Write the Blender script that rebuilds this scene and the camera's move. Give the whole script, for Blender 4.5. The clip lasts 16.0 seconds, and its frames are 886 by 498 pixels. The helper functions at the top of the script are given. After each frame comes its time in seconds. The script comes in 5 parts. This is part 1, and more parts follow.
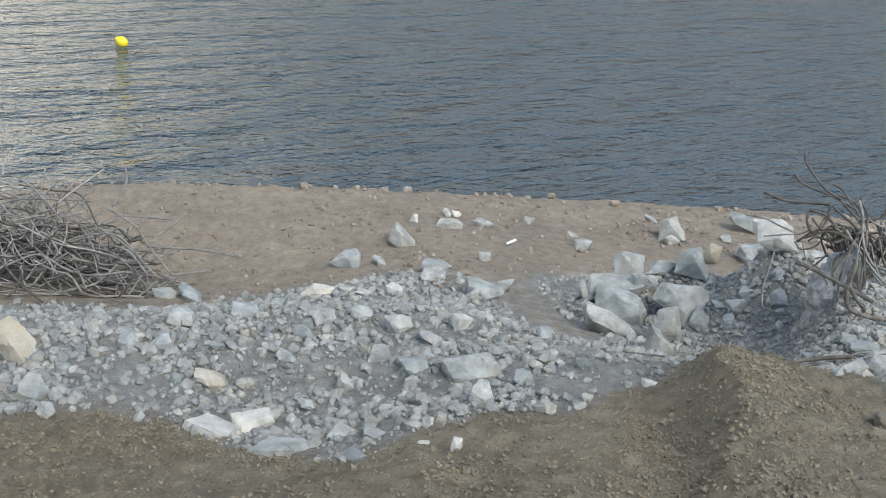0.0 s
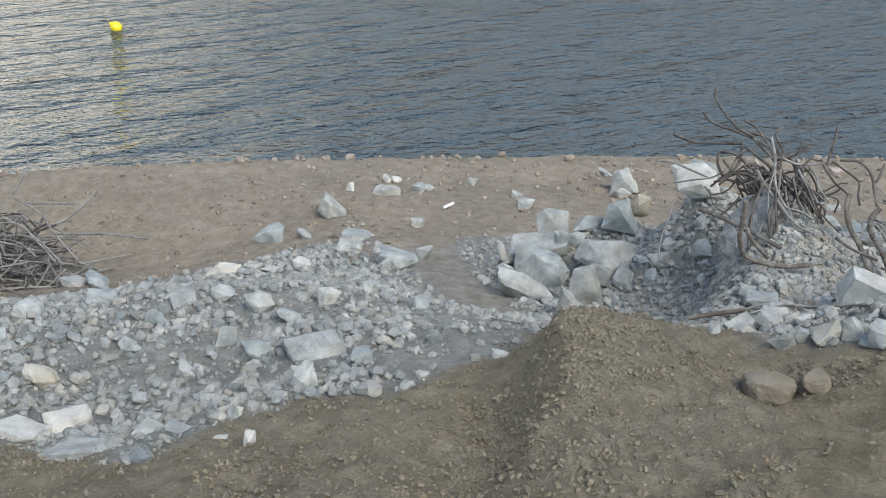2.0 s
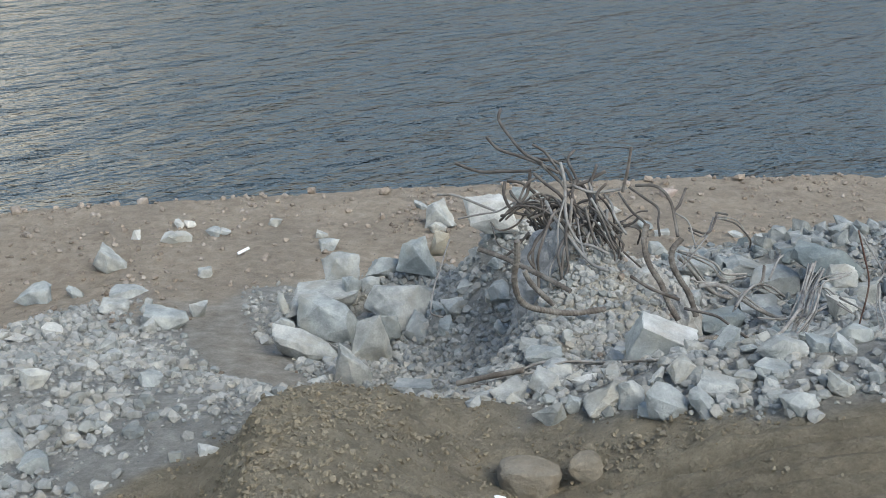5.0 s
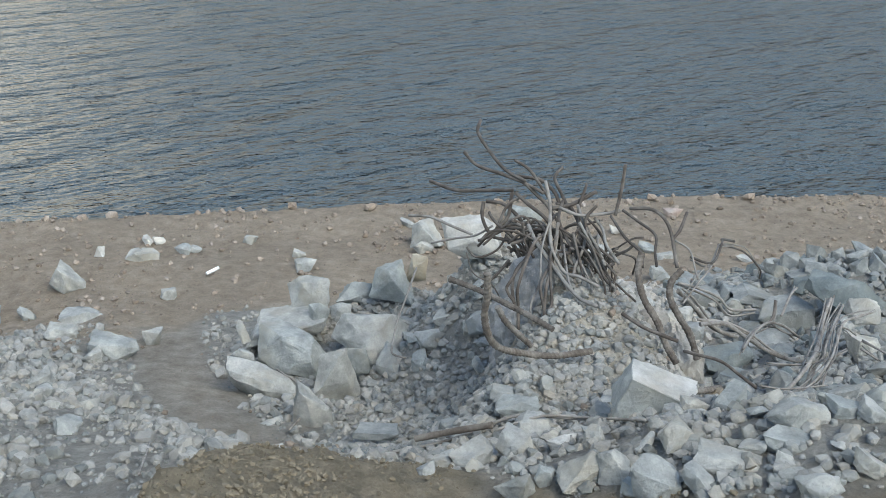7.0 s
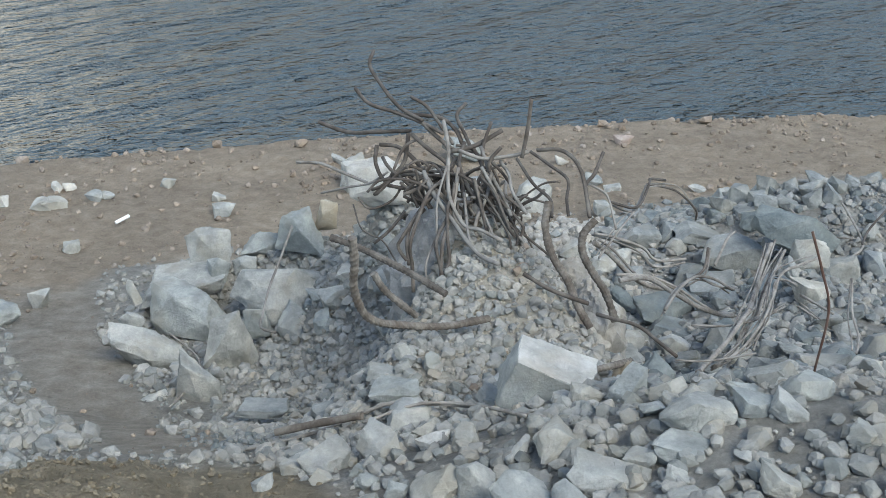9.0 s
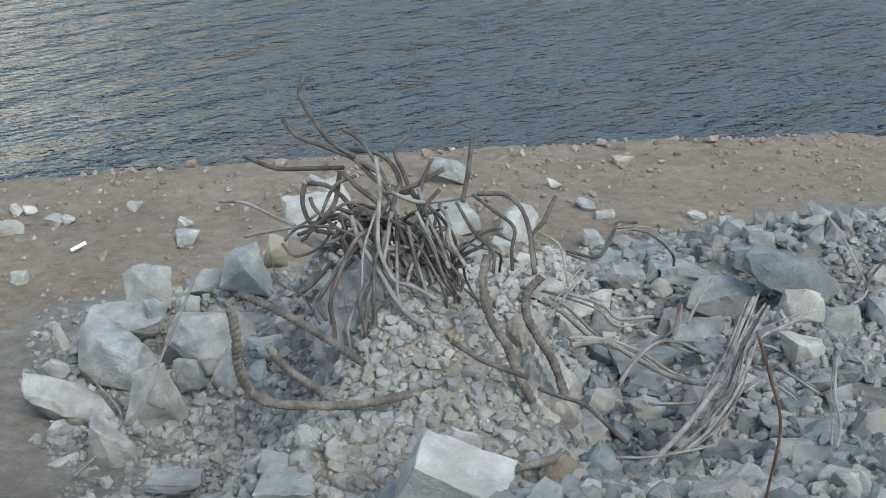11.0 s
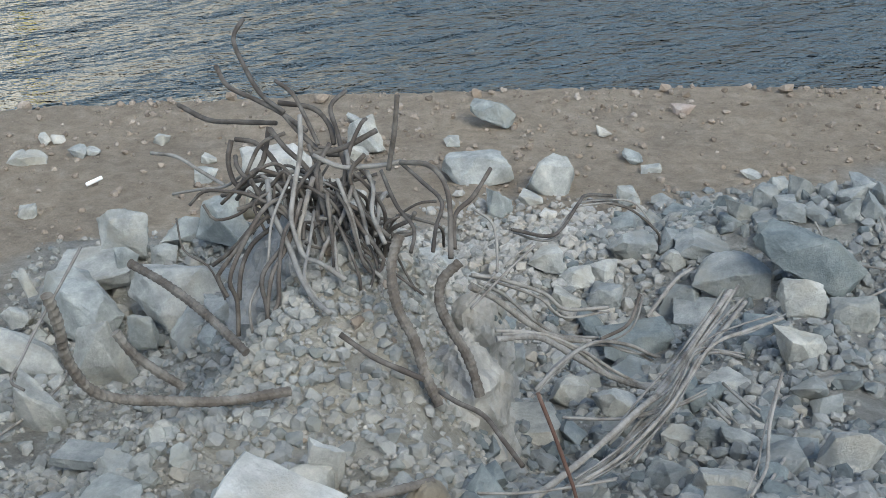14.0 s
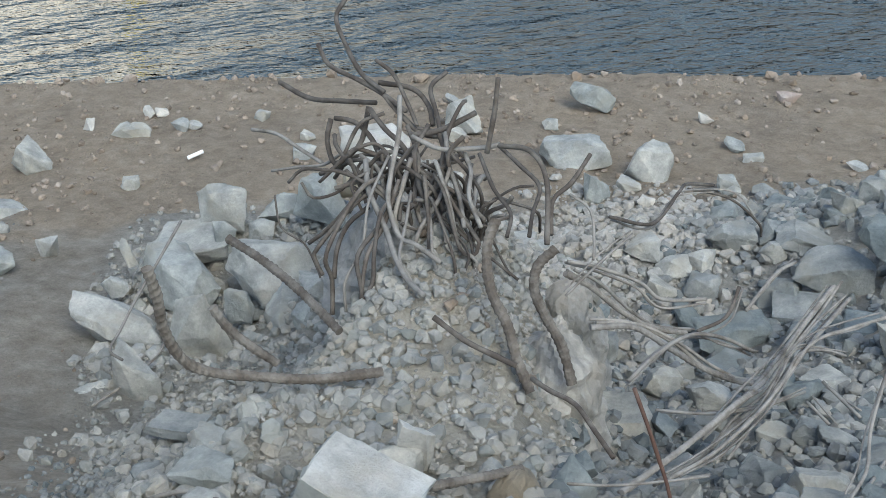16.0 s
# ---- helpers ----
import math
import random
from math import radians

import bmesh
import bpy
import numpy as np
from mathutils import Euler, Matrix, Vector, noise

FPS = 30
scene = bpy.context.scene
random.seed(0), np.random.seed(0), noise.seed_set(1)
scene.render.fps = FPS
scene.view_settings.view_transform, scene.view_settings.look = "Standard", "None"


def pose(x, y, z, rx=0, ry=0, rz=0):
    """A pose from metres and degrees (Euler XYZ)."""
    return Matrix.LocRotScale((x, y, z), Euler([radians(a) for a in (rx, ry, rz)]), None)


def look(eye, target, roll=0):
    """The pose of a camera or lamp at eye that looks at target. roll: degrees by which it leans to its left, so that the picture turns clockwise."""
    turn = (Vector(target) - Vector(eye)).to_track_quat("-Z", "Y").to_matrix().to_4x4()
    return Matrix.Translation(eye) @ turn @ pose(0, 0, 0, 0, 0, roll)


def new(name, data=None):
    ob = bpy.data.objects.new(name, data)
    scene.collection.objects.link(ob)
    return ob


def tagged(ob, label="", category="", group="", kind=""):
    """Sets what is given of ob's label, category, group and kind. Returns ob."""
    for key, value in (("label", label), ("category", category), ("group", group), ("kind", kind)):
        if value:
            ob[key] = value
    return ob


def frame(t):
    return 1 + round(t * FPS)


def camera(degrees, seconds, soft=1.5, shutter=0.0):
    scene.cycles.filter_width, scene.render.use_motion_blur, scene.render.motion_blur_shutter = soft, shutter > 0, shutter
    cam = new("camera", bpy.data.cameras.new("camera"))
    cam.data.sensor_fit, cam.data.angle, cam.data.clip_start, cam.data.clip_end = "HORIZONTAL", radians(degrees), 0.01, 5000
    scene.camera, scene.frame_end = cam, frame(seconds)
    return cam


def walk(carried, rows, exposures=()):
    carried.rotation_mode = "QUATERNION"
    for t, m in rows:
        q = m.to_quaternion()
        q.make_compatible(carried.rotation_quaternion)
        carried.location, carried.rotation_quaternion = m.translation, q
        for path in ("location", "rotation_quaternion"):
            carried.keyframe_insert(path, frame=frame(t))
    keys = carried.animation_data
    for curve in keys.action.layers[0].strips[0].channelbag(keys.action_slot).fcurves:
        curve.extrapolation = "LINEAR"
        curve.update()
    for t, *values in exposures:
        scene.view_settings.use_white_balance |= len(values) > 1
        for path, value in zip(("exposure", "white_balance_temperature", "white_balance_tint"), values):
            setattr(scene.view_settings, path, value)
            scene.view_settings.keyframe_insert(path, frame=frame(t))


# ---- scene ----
cam = camera(40.0, 16.0, soft=0.8)
walk(cam, [
    (0, look((-0.625, -0.301, 4.280), (-1.570, 4.255, 2.449), 5.25)),
    (0.5, look((-0.397, -0.124, 4.225), (-1.384, 4.420, 2.386), 4.44)),
    (1, look((-0.116, 0.081, 4.192), (-1.214, 4.561, 2.261), 1.55)),
    (1.5, look((0.073, 0.327, 4.131), (-1.071, 4.777, 2.158), 1.81)),
    (2, look((0.231, 0.491, 4.089), (-0.879, 4.954, 2.129), 0.94)),
    (2.5, look((0.396, 0.648, 4.072), (-0.766, 5.098, 2.110), 1.66)),
    (3, look((0.450, 0.865, 3.997), (-0.324, 5.410, 2.062), 2.72)),
    (3.5, look((0.480, 1.016, 3.959), (-0.265, 5.568, 2.029), 2.24)),
    (4, look((0.619, 1.192, 3.920), (-0.256, 5.747, 2.052), -0.16)),
    (4.5, look((0.676, 1.375, 3.872), (-0.305, 5.914, 2.020), -0.51)),
    (5, look((0.666, 1.593, 3.807), (0.026, 6.196, 1.965), 0.27)),
    (5.2, look((0.671, 1.665, 3.785), (0.121, 6.284, 1.950), 1.28)),
    (7.3, look((0.793, 2.428, 3.595), (0.083, 7.040, 1.799), 1.02)),
    (7.5, look((0.840, 2.506, 3.586), (0.119, 7.103, 1.757), 1.40)),
    (8, look((0.899, 2.697, 3.530), (0.149, 7.208, 1.509), 0.74)),
    (8.5, look((0.936, 2.870, 3.495), (0.250, 7.399, 1.492), -0.94)),
    (9, look((1.036, 3.022, 3.475), (0.437, 7.526, 1.387), -0.61)),
    (9.5, look((1.134, 3.171, 3.467), (0.504, 7.671, 1.382), -0.32)),
    (10, look((1.174, 3.349, 3.427), (0.561, 7.842, 1.321), 2.31)),
    (10.2, look((1.186, 3.417, 3.417), (0.557, 7.923, 1.343), 0.26)),
    (12.3, look((1.575, 4.004, 3.359), (0.821, 8.461, 1.221), -1.45)),
    (12.5, look((1.621, 4.037, 3.360), (0.799, 8.465, 1.189), -0.95)),
    (13, look((1.769, 4.139, 3.357), (0.604, 8.442, 1.091), -0.82)),
    (13.5, look((1.800, 4.250, 3.300), (0.593, 8.532, 1.017), -1.98)),
    (14, look((1.810, 4.289, 3.308), (0.612, 8.547, 0.976), -1.28)),
    (14.5, look((1.815, 4.304, 3.303), (0.582, 8.537, 0.945), -0.41)),
    (15, look((1.820, 4.317, 3.308), (0.494, 8.513, 0.934), -1.01)),
    (15.5, look((1.806, 4.309, 3.310), (0.370, 8.461, 0.924), -1.43)),
    (16, look((1.796, 4.310, 3.306), (0.243, 8.417, 0.913), -1.76)),
], exposures=[(0.0, 1.31, 6170, 4), (5.0, 1.31, 6120, 3), (8.0, 1.30, 6060, 2), (16.0, 1.24, 6030, 2)])

# ---- light ----
SUN_AZ, SUN_EL = radians(138), radians(46)
world = bpy.data.worlds.new("sky")
scene.world = world
world.use_nodes = True
wt = world.node_tree
sky = wt.nodes.new("ShaderNodeTexSky")
sky.sky_type, sky.sun_disc = "NISHITA", False
sky.sun_elevation, sky.sun_rotation = SUN_EL, SUN_AZ
sky.air_density, sky.dust_density, sky.ozone_density = 1.0, 2.2, 1.0
wt.links.new(sky.outputs[0], wt.nodes["Background"].inputs[0])
wt.nodes["Background"].inputs[1].default_value = 0.117
sun_data = bpy.data.lights.new("sun", "SUN")
sun_data.energy, sun_data.angle, sun_data.color = 0.92, radians(28), (1.0, 0.94, 0.86)
sun = new("sun", sun_data)
sun.matrix_world = look((0, 0, 0), (-math.sin(SUN_AZ) * math.cos(SUN_EL), -math.cos(SUN_AZ) * math.cos(SUN_EL), -math.sin(SUN_EL)))

# ---- materials ----


def nodes_of(name):
    m = bpy.data.materials.new(name)
    m.use_nodes = True
    return m, m.node_tree.nodes, m.node_tree.links, m.node_tree.nodes["Principled BSDF"]


def noise_node(n, l, scale, detail=6.0, rough=0.6, vector=None):
    t = n.new("ShaderNodeTexNoise")
    t.inputs["Scale"].default_value, t.inputs["Detail"].default_value, t.inputs["Roughness"].default_value = scale, detail, rough
    if vector is not None:
        l.new(vector, t.inputs["Vector"])
    return t.outputs["Fac"]


def ramp(n, l, fac, *stops):
    r = n.new("ShaderNodeValToRGB")
    while len(r.color_ramp.elements) < len(stops):
        r.color_ramp.elements.new(0.5)
    for e, (p, c) in zip(r.color_ramp.elements, stops):
        e.position, e.color = p, (*c, 1)
    l.new(fac, r.inputs[0])
    return r.outputs[0]


def mixed(n, l, fac, a, b, kind="MIX"):
    m = n.new("ShaderNodeMix")
    m.data_type, m.blend_type = "RGBA", kind
    for socket, v in ((m.inputs[0], fac), (m.inputs[6], a), (m.inputs[7], b)):
        if isinstance(v, (int, float)):
            socket.default_value = v
        elif isinstance(v, tuple):
            socket.default_value = (*v, 1)
        else:
            l.new(v, socket)
    return m.outputs[2]


def bump(n, l, height, strength, distance, bsdf, before=None):
    b = n.new("ShaderNodeBump")
    b.inputs["Strength"].default_value, b.inputs["Distance"].default_value = strength, distance
    l.new(height, b.inputs["Height"])
    if before is not None:
        l.new(before, b.inputs["Normal"])
    l.new(b.outputs[0], bsdf.inputs["Normal"])
    return b.outputs[0]


def rock_material(name, dark, mid, light, tint, amount, per_piece="object"):
    """Broken concrete or stone: mottled, with pale dust on the upward faces and a tone of its own for each piece."""
    m, n, l, b = nodes_of(name)
    co = n.new("ShaderNodeNewGeometry").outputs["Position"]
    per_stone = per_piece == "object"
    big, small = noise_node(n, l, 9 if per_stone else 7, 6, 0.62, co), noise_node(n, l, 75 if per_stone else 60, 6, 0.75, co)
    c = ramp(n, l, big, (0.32, dark), (0.5, mid), (0.68, light))
    c = mixed(n, l, 0.35, c, ramp(n, l, small, (0.3, (0.35, 0.35, 0.35)), (0.7, (0.75, 0.74, 0.72))), "OVERLAY")
    stain = noise_node(n, l, 5.0, 4, 0.6, co)
    c = mixed(n, l, ramp(n, l, stain, (0.50, (0, 0, 0)), (0.68, (0.55, 0.55, 0.55))), c, tuple(v * k for v, k in zip(mid, (1.08, 0.98, 0.84))))
    if per_piece == "object":
        rnd = n.new("ShaderNodeObjectInfo").outputs["Random"]
    else:
        rnd = n.new("ShaderNodeNewGeometry").outputs["Random Per Island"]
    tone = ramp(n, l, rnd, (0.0, tuple(1 - amount * (1 - v) for v in tint)), (0.5, (0.93, 0.93, 0.93)), (0.85, (1.0, 0.99, 0.97)), (1.0, (1.0, 0.96, 0.90)))
    c = mixed(n, l, 1.0, c, tone, "MULTIPLY")
    l.new(c, b.inputs["Base Color"])
    b.inputs["Roughness"].default_value = 0.95
    b.inputs["Specular IOR Level"].default_value = 0.12
    first = bump(n, l, big, 0.25, 0.03, b)
    bump(n, l, small, 0.9, 0.012, b, first)
    return m


CONCRETE = rock_material("broken_concrete", (0.244, 0.253, 0.241), (0.348, 0.356, 0.340), (0.496, 0.496, 0.463), (0.80, 0.84, 0.86), 1.0)
CORE = rock_material("crushed_core", (0.195, 0.201, 0.203), (0.293, 0.296, 0.295), (0.416, 0.406, 0.388), (0.8, 0.84, 0.86), 0.5, "island")
GRAVEL = rock_material("crushed_concrete", (0.219, 0.219, 0.207), (0.302, 0.302, 0.285), (0.432, 0.426, 0.395), (0.70, 0.74, 0.75), 1.0, "island")
BLUESTONE = rock_material("blue_grey_stone", (0.173, 0.187, 0.189), (0.254, 0.270, 0.268), (0.373, 0.382, 0.366), (0.62, 0.68, 0.70), 1.0)
BLUEBED = rock_material("blue_grey_rubble", (0.171, 0.181, 0.181), (0.239, 0.249, 0.247), (0.342, 0.344, 0.332), (0.56, 0.62, 0.64), 1.0, "island")
WHITE = rock_material("white_plaster_face", (0.347, 0.338, 0.309), (0.482, 0.471, 0.435), (0.618, 0.608, 0.567), (0.9, 0.92, 0.93), 0.6)
WARM = rock_material("warm_limestone", (0.368, 0.328, 0.256), (0.448, 0.408, 0.336), (0.512, 0.480, 0.416), (0.9, 0.88, 0.8), 0.6)
PINK = rock_material("pinkish_stone", (0.31, 0.255, 0.225), (0.37, 0.31, 0.275), (0.43, 0.375, 0.335), (0.9, 0.88, 0.85), 0.5)
EARTHY = rock_material("earth_covered_stone", (0.185, 0.162, 0.125), (0.25, 0.222, 0.175), (0.31, 0.28, 0.228), (0.9, 0.88, 0.84), 0.5)
MORTAR = rock_material("pale_mortar", (0.250, 0.244, 0.226), (0.350, 0.341, 0.317), (0.470, 0.460, 0.430), (0.9, 0.9, 0.88), 0.4, "island")
CLOD = rock_material("dry_clod", (0.147, 0.126, 0.094), (0.206, 0.179, 0.131), (0.264, 0.230, 0.171), (0.85, 0.85, 0.84), 0.6, "island")
PEBBLE = rock_material("beach_pebble", (0.207, 0.172, 0.138), (0.279, 0.238, 0.196), (0.387, 0.343, 0.297), (0.66, 0.64, 0.62), 1.0, "island")


def metal_material(name, base, dust, share, ribs=False):
    """Rusty bar under concrete dust."""
    m, n, l, b = nodes_of(name)
    co = n.new("ShaderNodeTexCoord").outputs["Object"]
    a, s = noise_node(n, l, 14, 5, 0.65, co), noise_node(n, l, 160, 4, 0.6, co)
    rust = mixed(n, l, s, tuple(v * 0.7 for v in base), tuple(min(1, v * 1.3) for v in base))
    f = ramp(n, l, a, (share - 0.12, (0, 0, 0)), (share + 0.12, (1, 1, 1)))
    rnd = n.new("ShaderNodeObjectInfo").outputs["Random"]
    c = mixed(n, l, f, dust, rust)
    c = mixed(n, l, 1.0, c, ramp(n, l, rnd, (0, (0.72, 0.72, 0.72)), (1, (1.0, 0.98, 0.95))), "MULTIPLY")
    l.new(c, b.inputs["Base Color"])
    b.inputs["Roughness"].default_value, b.inputs["Metallic"].default_value = 0.85, 0.1
    bump(n, l, s, 0.5, 0.002, b)
    return m


RUST = metal_material("rusty_bar", (0.07, 0.058, 0.048), (0.16, 0.147, 0.13), 0.46)
DUSTY = metal_material("dusty_bar", (0.145, 0.13, 0.112), (0.29, 0.278, 0.255), 0.54)
BROWN = metal_material("brown_ribbed_bar", (0.092, 0.078, 0.064), (0.205, 0.19, 0.167), 0.46)
RED = metal_material("red_rusty_rod", (0.085, 0.046, 0.034), (0.16, 0.115, 0.095), 0.40)

# ground: brown earth, grey dust of the broken concrete, reddish beach earth
EARTH, gn, gl, gb = nodes_of("earth")
gco = gn.new("ShaderNodeTexCoord").outputs["Object"]
g_big, g_mid, g_fine = noise_node(gn, gl, 1.3, 6, 0.6, gco), noise_node(gn, gl, 9, 8, 0.7, gco), noise_node(gn, gl, 70, 6, 0.75, gco)
earth = ramp(gn, gl, g_mid, (0.3, (0.17, 0.148, 0.108)), (0.5, (0.25, 0.219, 0.162)), (0.7, (0.335, 0.295, 0.223)))
beach = ramp(gn, gl, g_mid, (0.3, (0.23, 0.193, 0.15)), (0.5, (0.308, 0.262, 0.205)), (0.72, (0.395, 0.34, 0.275)))
dust = ramp(gn, gl, g_mid, (0.3, (0.205, 0.199, 0.181)), (0.5, (0.297, 0.29, 0.267)), (0.7, (0.415, 0.406, 0.377)))
sandy = ramp(gn, gl, g_mid, (0.3, (0.33, 0.31, 0.26)), (0.5, (0.46, 0.435, 0.37)), (0.7, (0.58, 0.555, 0.49)))
where = gn.new("ShaderNodeAttribute")
where.attribute_name = "cover"
parts_of = gn.new("ShaderNodeSeparateColor")
gl.new(where.outputs["Color"], parts_of.inputs[0])
ground_colour = mixed(gn, gl, parts_of.outputs[1], earth, beach)
ground_colour = mixed(gn, gl, parts_of.outputs[0], ground_colour, dust)
ground_colour = mixed(gn, gl, parts_of.outputs[2], ground_colour, sandy)
ground_colour = mixed(gn, gl, 0.5, ground_colour, ramp(gn, gl, g_fine, (0.25, (0.3, 0.3, 0.3)), (0.75, (0.72, 0.71, 0.69))), "OVERLAY")
ground_colour = mixed(gn, gl, 0.35, ground_colour, ramp(gn, gl, g_big, (0.32, (0.33, 0.325, 0.32)), (0.68, (0.66, 0.645, 0.61))), "OVERLAY")
gl.new(ground_colour, gb.inputs["Base Color"])
gb.inputs["Roughness"].default_value, gb.inputs["Specular IOR Level"].default_value = 0.97, 0.1
g_first = bump(gn, gl, g_mid, 0.8, 0.06, gb)
bump(gn, gl, g_fine, 1.0, 0.022, gb, g_first)

# water: wind ripples over longer slanting waves
WATER, wn, wl, wb = nodes_of("lake_water")
wb.inputs["Base Color"].default_value = (0.062, 0.087, 0.102, 1)
wb.inputs["Roughness"].default_value, wb.inputs["IOR"].default_value = 0.08, 1.42
wco = wn.new("ShaderNodeTexCoord").outputs["Object"]


def stretched(turn, sx, sy):
    """Coordinates along a crest that runs turn degrees from x, and across it."""
    first, second = wn.new("ShaderNodeMapping"), wn.new("ShaderNodeMapping")
    first.inputs["Rotation"].default_value, second.inputs["Scale"].default_value = (0, 0, radians(-turn)), (sx, sy, 1)
    wl.new(wco, first.inputs["Vector"])
    wl.new(first.outputs[0], second.inputs["Vector"])
    return second.outputs[0]


swell = noise_node(wn, wl, 1.0, 3, 0.5, stretched(48, 0.2, 0.72))
chop = noise_node(wn, wl, 1.0, 4, 0.6, stretched(20, 0.9, 1.7))
ripple = noise_node(wn, wl, 1.0, 3, 0.6, stretched(10, 2.6, 5.2))
w_first = bump(wn, wl, swell, 1.0, 2.6, wb)
w_second = bump(wn, wl, chop, 1.0, 0.66, wb, w_first)
bump(wn, wl, ripple, 1.0, 0.27, wb, w_second)


def plain(name, colour, rough=0.5):
    m, n, l, b = nodes_of(name)
    s = noise_node(n, l, 30, 4, 0.6, n.new("ShaderNodeTexCoord").outputs["Object"])
    l.new(mixed(n, l, s, tuple(v * 0.85 for v in colour), tuple(min(1.0, v * 1.1) for v in colour)), b.inputs["Base Color"])
    b.inputs["Roughness"].default_value = rough
    return m


# ---- ground ----
def crest(x):
    """Where the top of the shore bank runs, as y over x."""
    x = np.clip(x, -14, 9)
    return 12.95 + 0.27 * x - 0.015 * x * x


SLOPE_Y = (-400.0, 2.0, 3.5, 4.5, 5.5, 6.2, 7.2, 8.0, 9.0, 10.5, 12.0, 13.0)
SLOPE_Z = (2.05, 2.05, 1.92, 1.80, 1.62, 1.24, 0.68, 0.52, 0.36, 0.15, 0.05, 0.02)


def hump(x, y, cx, cy, rx, ry, h):
    return h * np.exp(-(((x - cx) / rx) ** 2 + ((y - cy) / ry) ** 2))


def smooth(v, a, b):
    t = np.clip((v - a) / (b - a), 0, 1)
    return t * t * (3 - 2 * t)


def land(x, y):
    """Height of the bare ground without its fine relief."""
    past = y - crest(x)
    along = np.where(past > -3.0, 13.0 + np.minimum(past, 0.0), y)
    mix = np.clip((y - 8.0) / 2.0, 0, 1)
    z = np.interp(y * (1 - mix) + along * mix, SLOPE_Y, SLOPE_Z)
    # the bank sinks away towards the brush heap
    z = z + np.interp(x, (-6, -5.2, -4.4, -3.5, -3.0, -2.4), (-0.60, -0.55, -0.45, -0.20, -0.10, 0)) * (1 - smooth(y, 8.6, 10.8))
    z = z + np.interp(x, (-4.3, -2.6, -2.3, -1.6, -0.9, -0.5, -0.3), (-0.35, -0.36, -0.36, -0.24, -0.15, -0.10, 0)) * (1 - smooth(y, 4.9, 6.6))
    z = z + hump(x, y, -1.95, 7.0, 0.7, 0.8, 0.10)
    z = z + hump(x, y, -2.5, 4.7, 0.75, 0.9, -0.20)
    # spoil ridge with a sharp crest, steep on one flank
    edge = x - np.interp(y, (3.2, 4.0, 4.4, 5.0, 5.5), (-0.02, -0.12, -0.27, -0.40, -0.34))
    rise = np.interp(y, (3.2, 4.0, 4.4, 4.95, 5.2, 5.65), (0.0, 0.05, 0.17, 0.24, 0.17, 0.0))
    z = z + rise * np.where(edge > 0, np.exp(-np.maximum(edge, 0) / 0.5), np.maximum(0, 1 + edge / 0.24))
    z = z + hump(x, y, -0.52, 4.25, 0.17, 0.55, -0.07)
    z = z + hump(x, y, 0.5, 4.95, 0.3, 0.35, -0.12)
    z = z + hump(x, y, 0.85, 4.72, 0.38, 0.36, -0.15)
    z = z + hump(x, y, 1.7, 4.9, 1.0, 1.2, 0.24)
    z = z + hump(x, y, -2.3, 5.5, 1.0, 0.7, -0.10)
    z = z + hump(x, y, 2.2, 7.0, 1.1, 1.5, 0.46)
    z = z + hump(x, y, 1.35, 5.8, 0.6, 0.5, 0.10)
    z = z + hump(x, y, 2.5, 9.7, 1.0, 0.9, 0.62)
    z = z + hump(x, y, 0.58, 7.36, 0.38, 0.60, 0.86)
    z = z + hump(x, y, 0.46, 6.48, 0.32, 0.36, 0.26)
    z = z + hump(x, y, 0.94, 7.14, 0.22, 0.40, 0.26)
    z = z + hump(x, y, 1.06, 6.58, 0.28, 0.34, 0.17)
    z = z + hump(x, y, 0.14, 8.45, 0.44, 0.52, 0.80)
    z = z + hump(x, y, -0.5, 8.98, 0.36, 0.30, 0.34)
    z = z + hump(x, y, -1.05, 8.82, 0.28, 0.24, 0.22)
    z = z + hump(x, y, 0.35, 5.1, 0.42, 0.4, -0.06)
    z = z + hump(x, y, 0.92, 5.98, 0.36, 0.30, 0.09)
    z = z + hump(x, y, 0.88, 9.3, 0.42, 0.65, 0.28)
    z = z + hump(x, y, 1.55, 9.5, 0.45, 0.5, 0.12)
    z = z + hump(x, y, 2.1, 8.35, 0.45, 0.5, 0.2)
    return np.where(past > 0, z - 0.62 * past, z)


def wobble(x, y, scale, seed):
    return np.array([noise.noise((a * scale, b * scale, seed)) for a, b in zip(x, y)])


def earth_edge(x):
    """Up to which y the bare brown earth reaches, over x."""
    return np.interp(x, (-8, -3.6, -3.1, -2.8, -2.3, -1.95, -1.72, -1.5, -1.3, -0.95, -0.8, -0.62, -0.45, -0.2, 0.2, 0.45, 0.7, 0.95, 1.35, 6), (4.0, 4.2, 4.5, 4.45, 4.2, 4.0, 4.15, 4.42, 4.58, 4.6, 4.92, 5.3, 5.55, 5.7, 5.65, 5.3, 5.18, 5.14, 4.95, 4.9))


def beach_edge(x):
    """From which y on the beach begins, over x."""
    return np.interp(x, (-9, -5.3, -4.34, -3.74, -3.6, -2.94, -2.35, -2.0, -1.8, -1.2, -0.4, 0.3, 1.05, 1.7, 2.0, 2.5, 6), (7.2, 7.6, 8.05, 8.15, 8.6, 8.75, 8.6, 9.1, 9.5, 9.9, 10.3, 10.4, 10.6, 11.0, 11.5, 11.8, 12.0))


def track(x, y):
    """How far a spot belongs to the trodden earth beside the block pile."""
    middle = np.interp(y, (5.9, 6.4, 7.5, 8.5, 9.6), (-0.25, -0.36, -1.22, -1.85, -2.25))
    return np.exp(-((x - middle) / 0.3) ** 4) * smooth(y, 5.85, 6.1) * (1 - smooth(y, 9.3, 10.0))


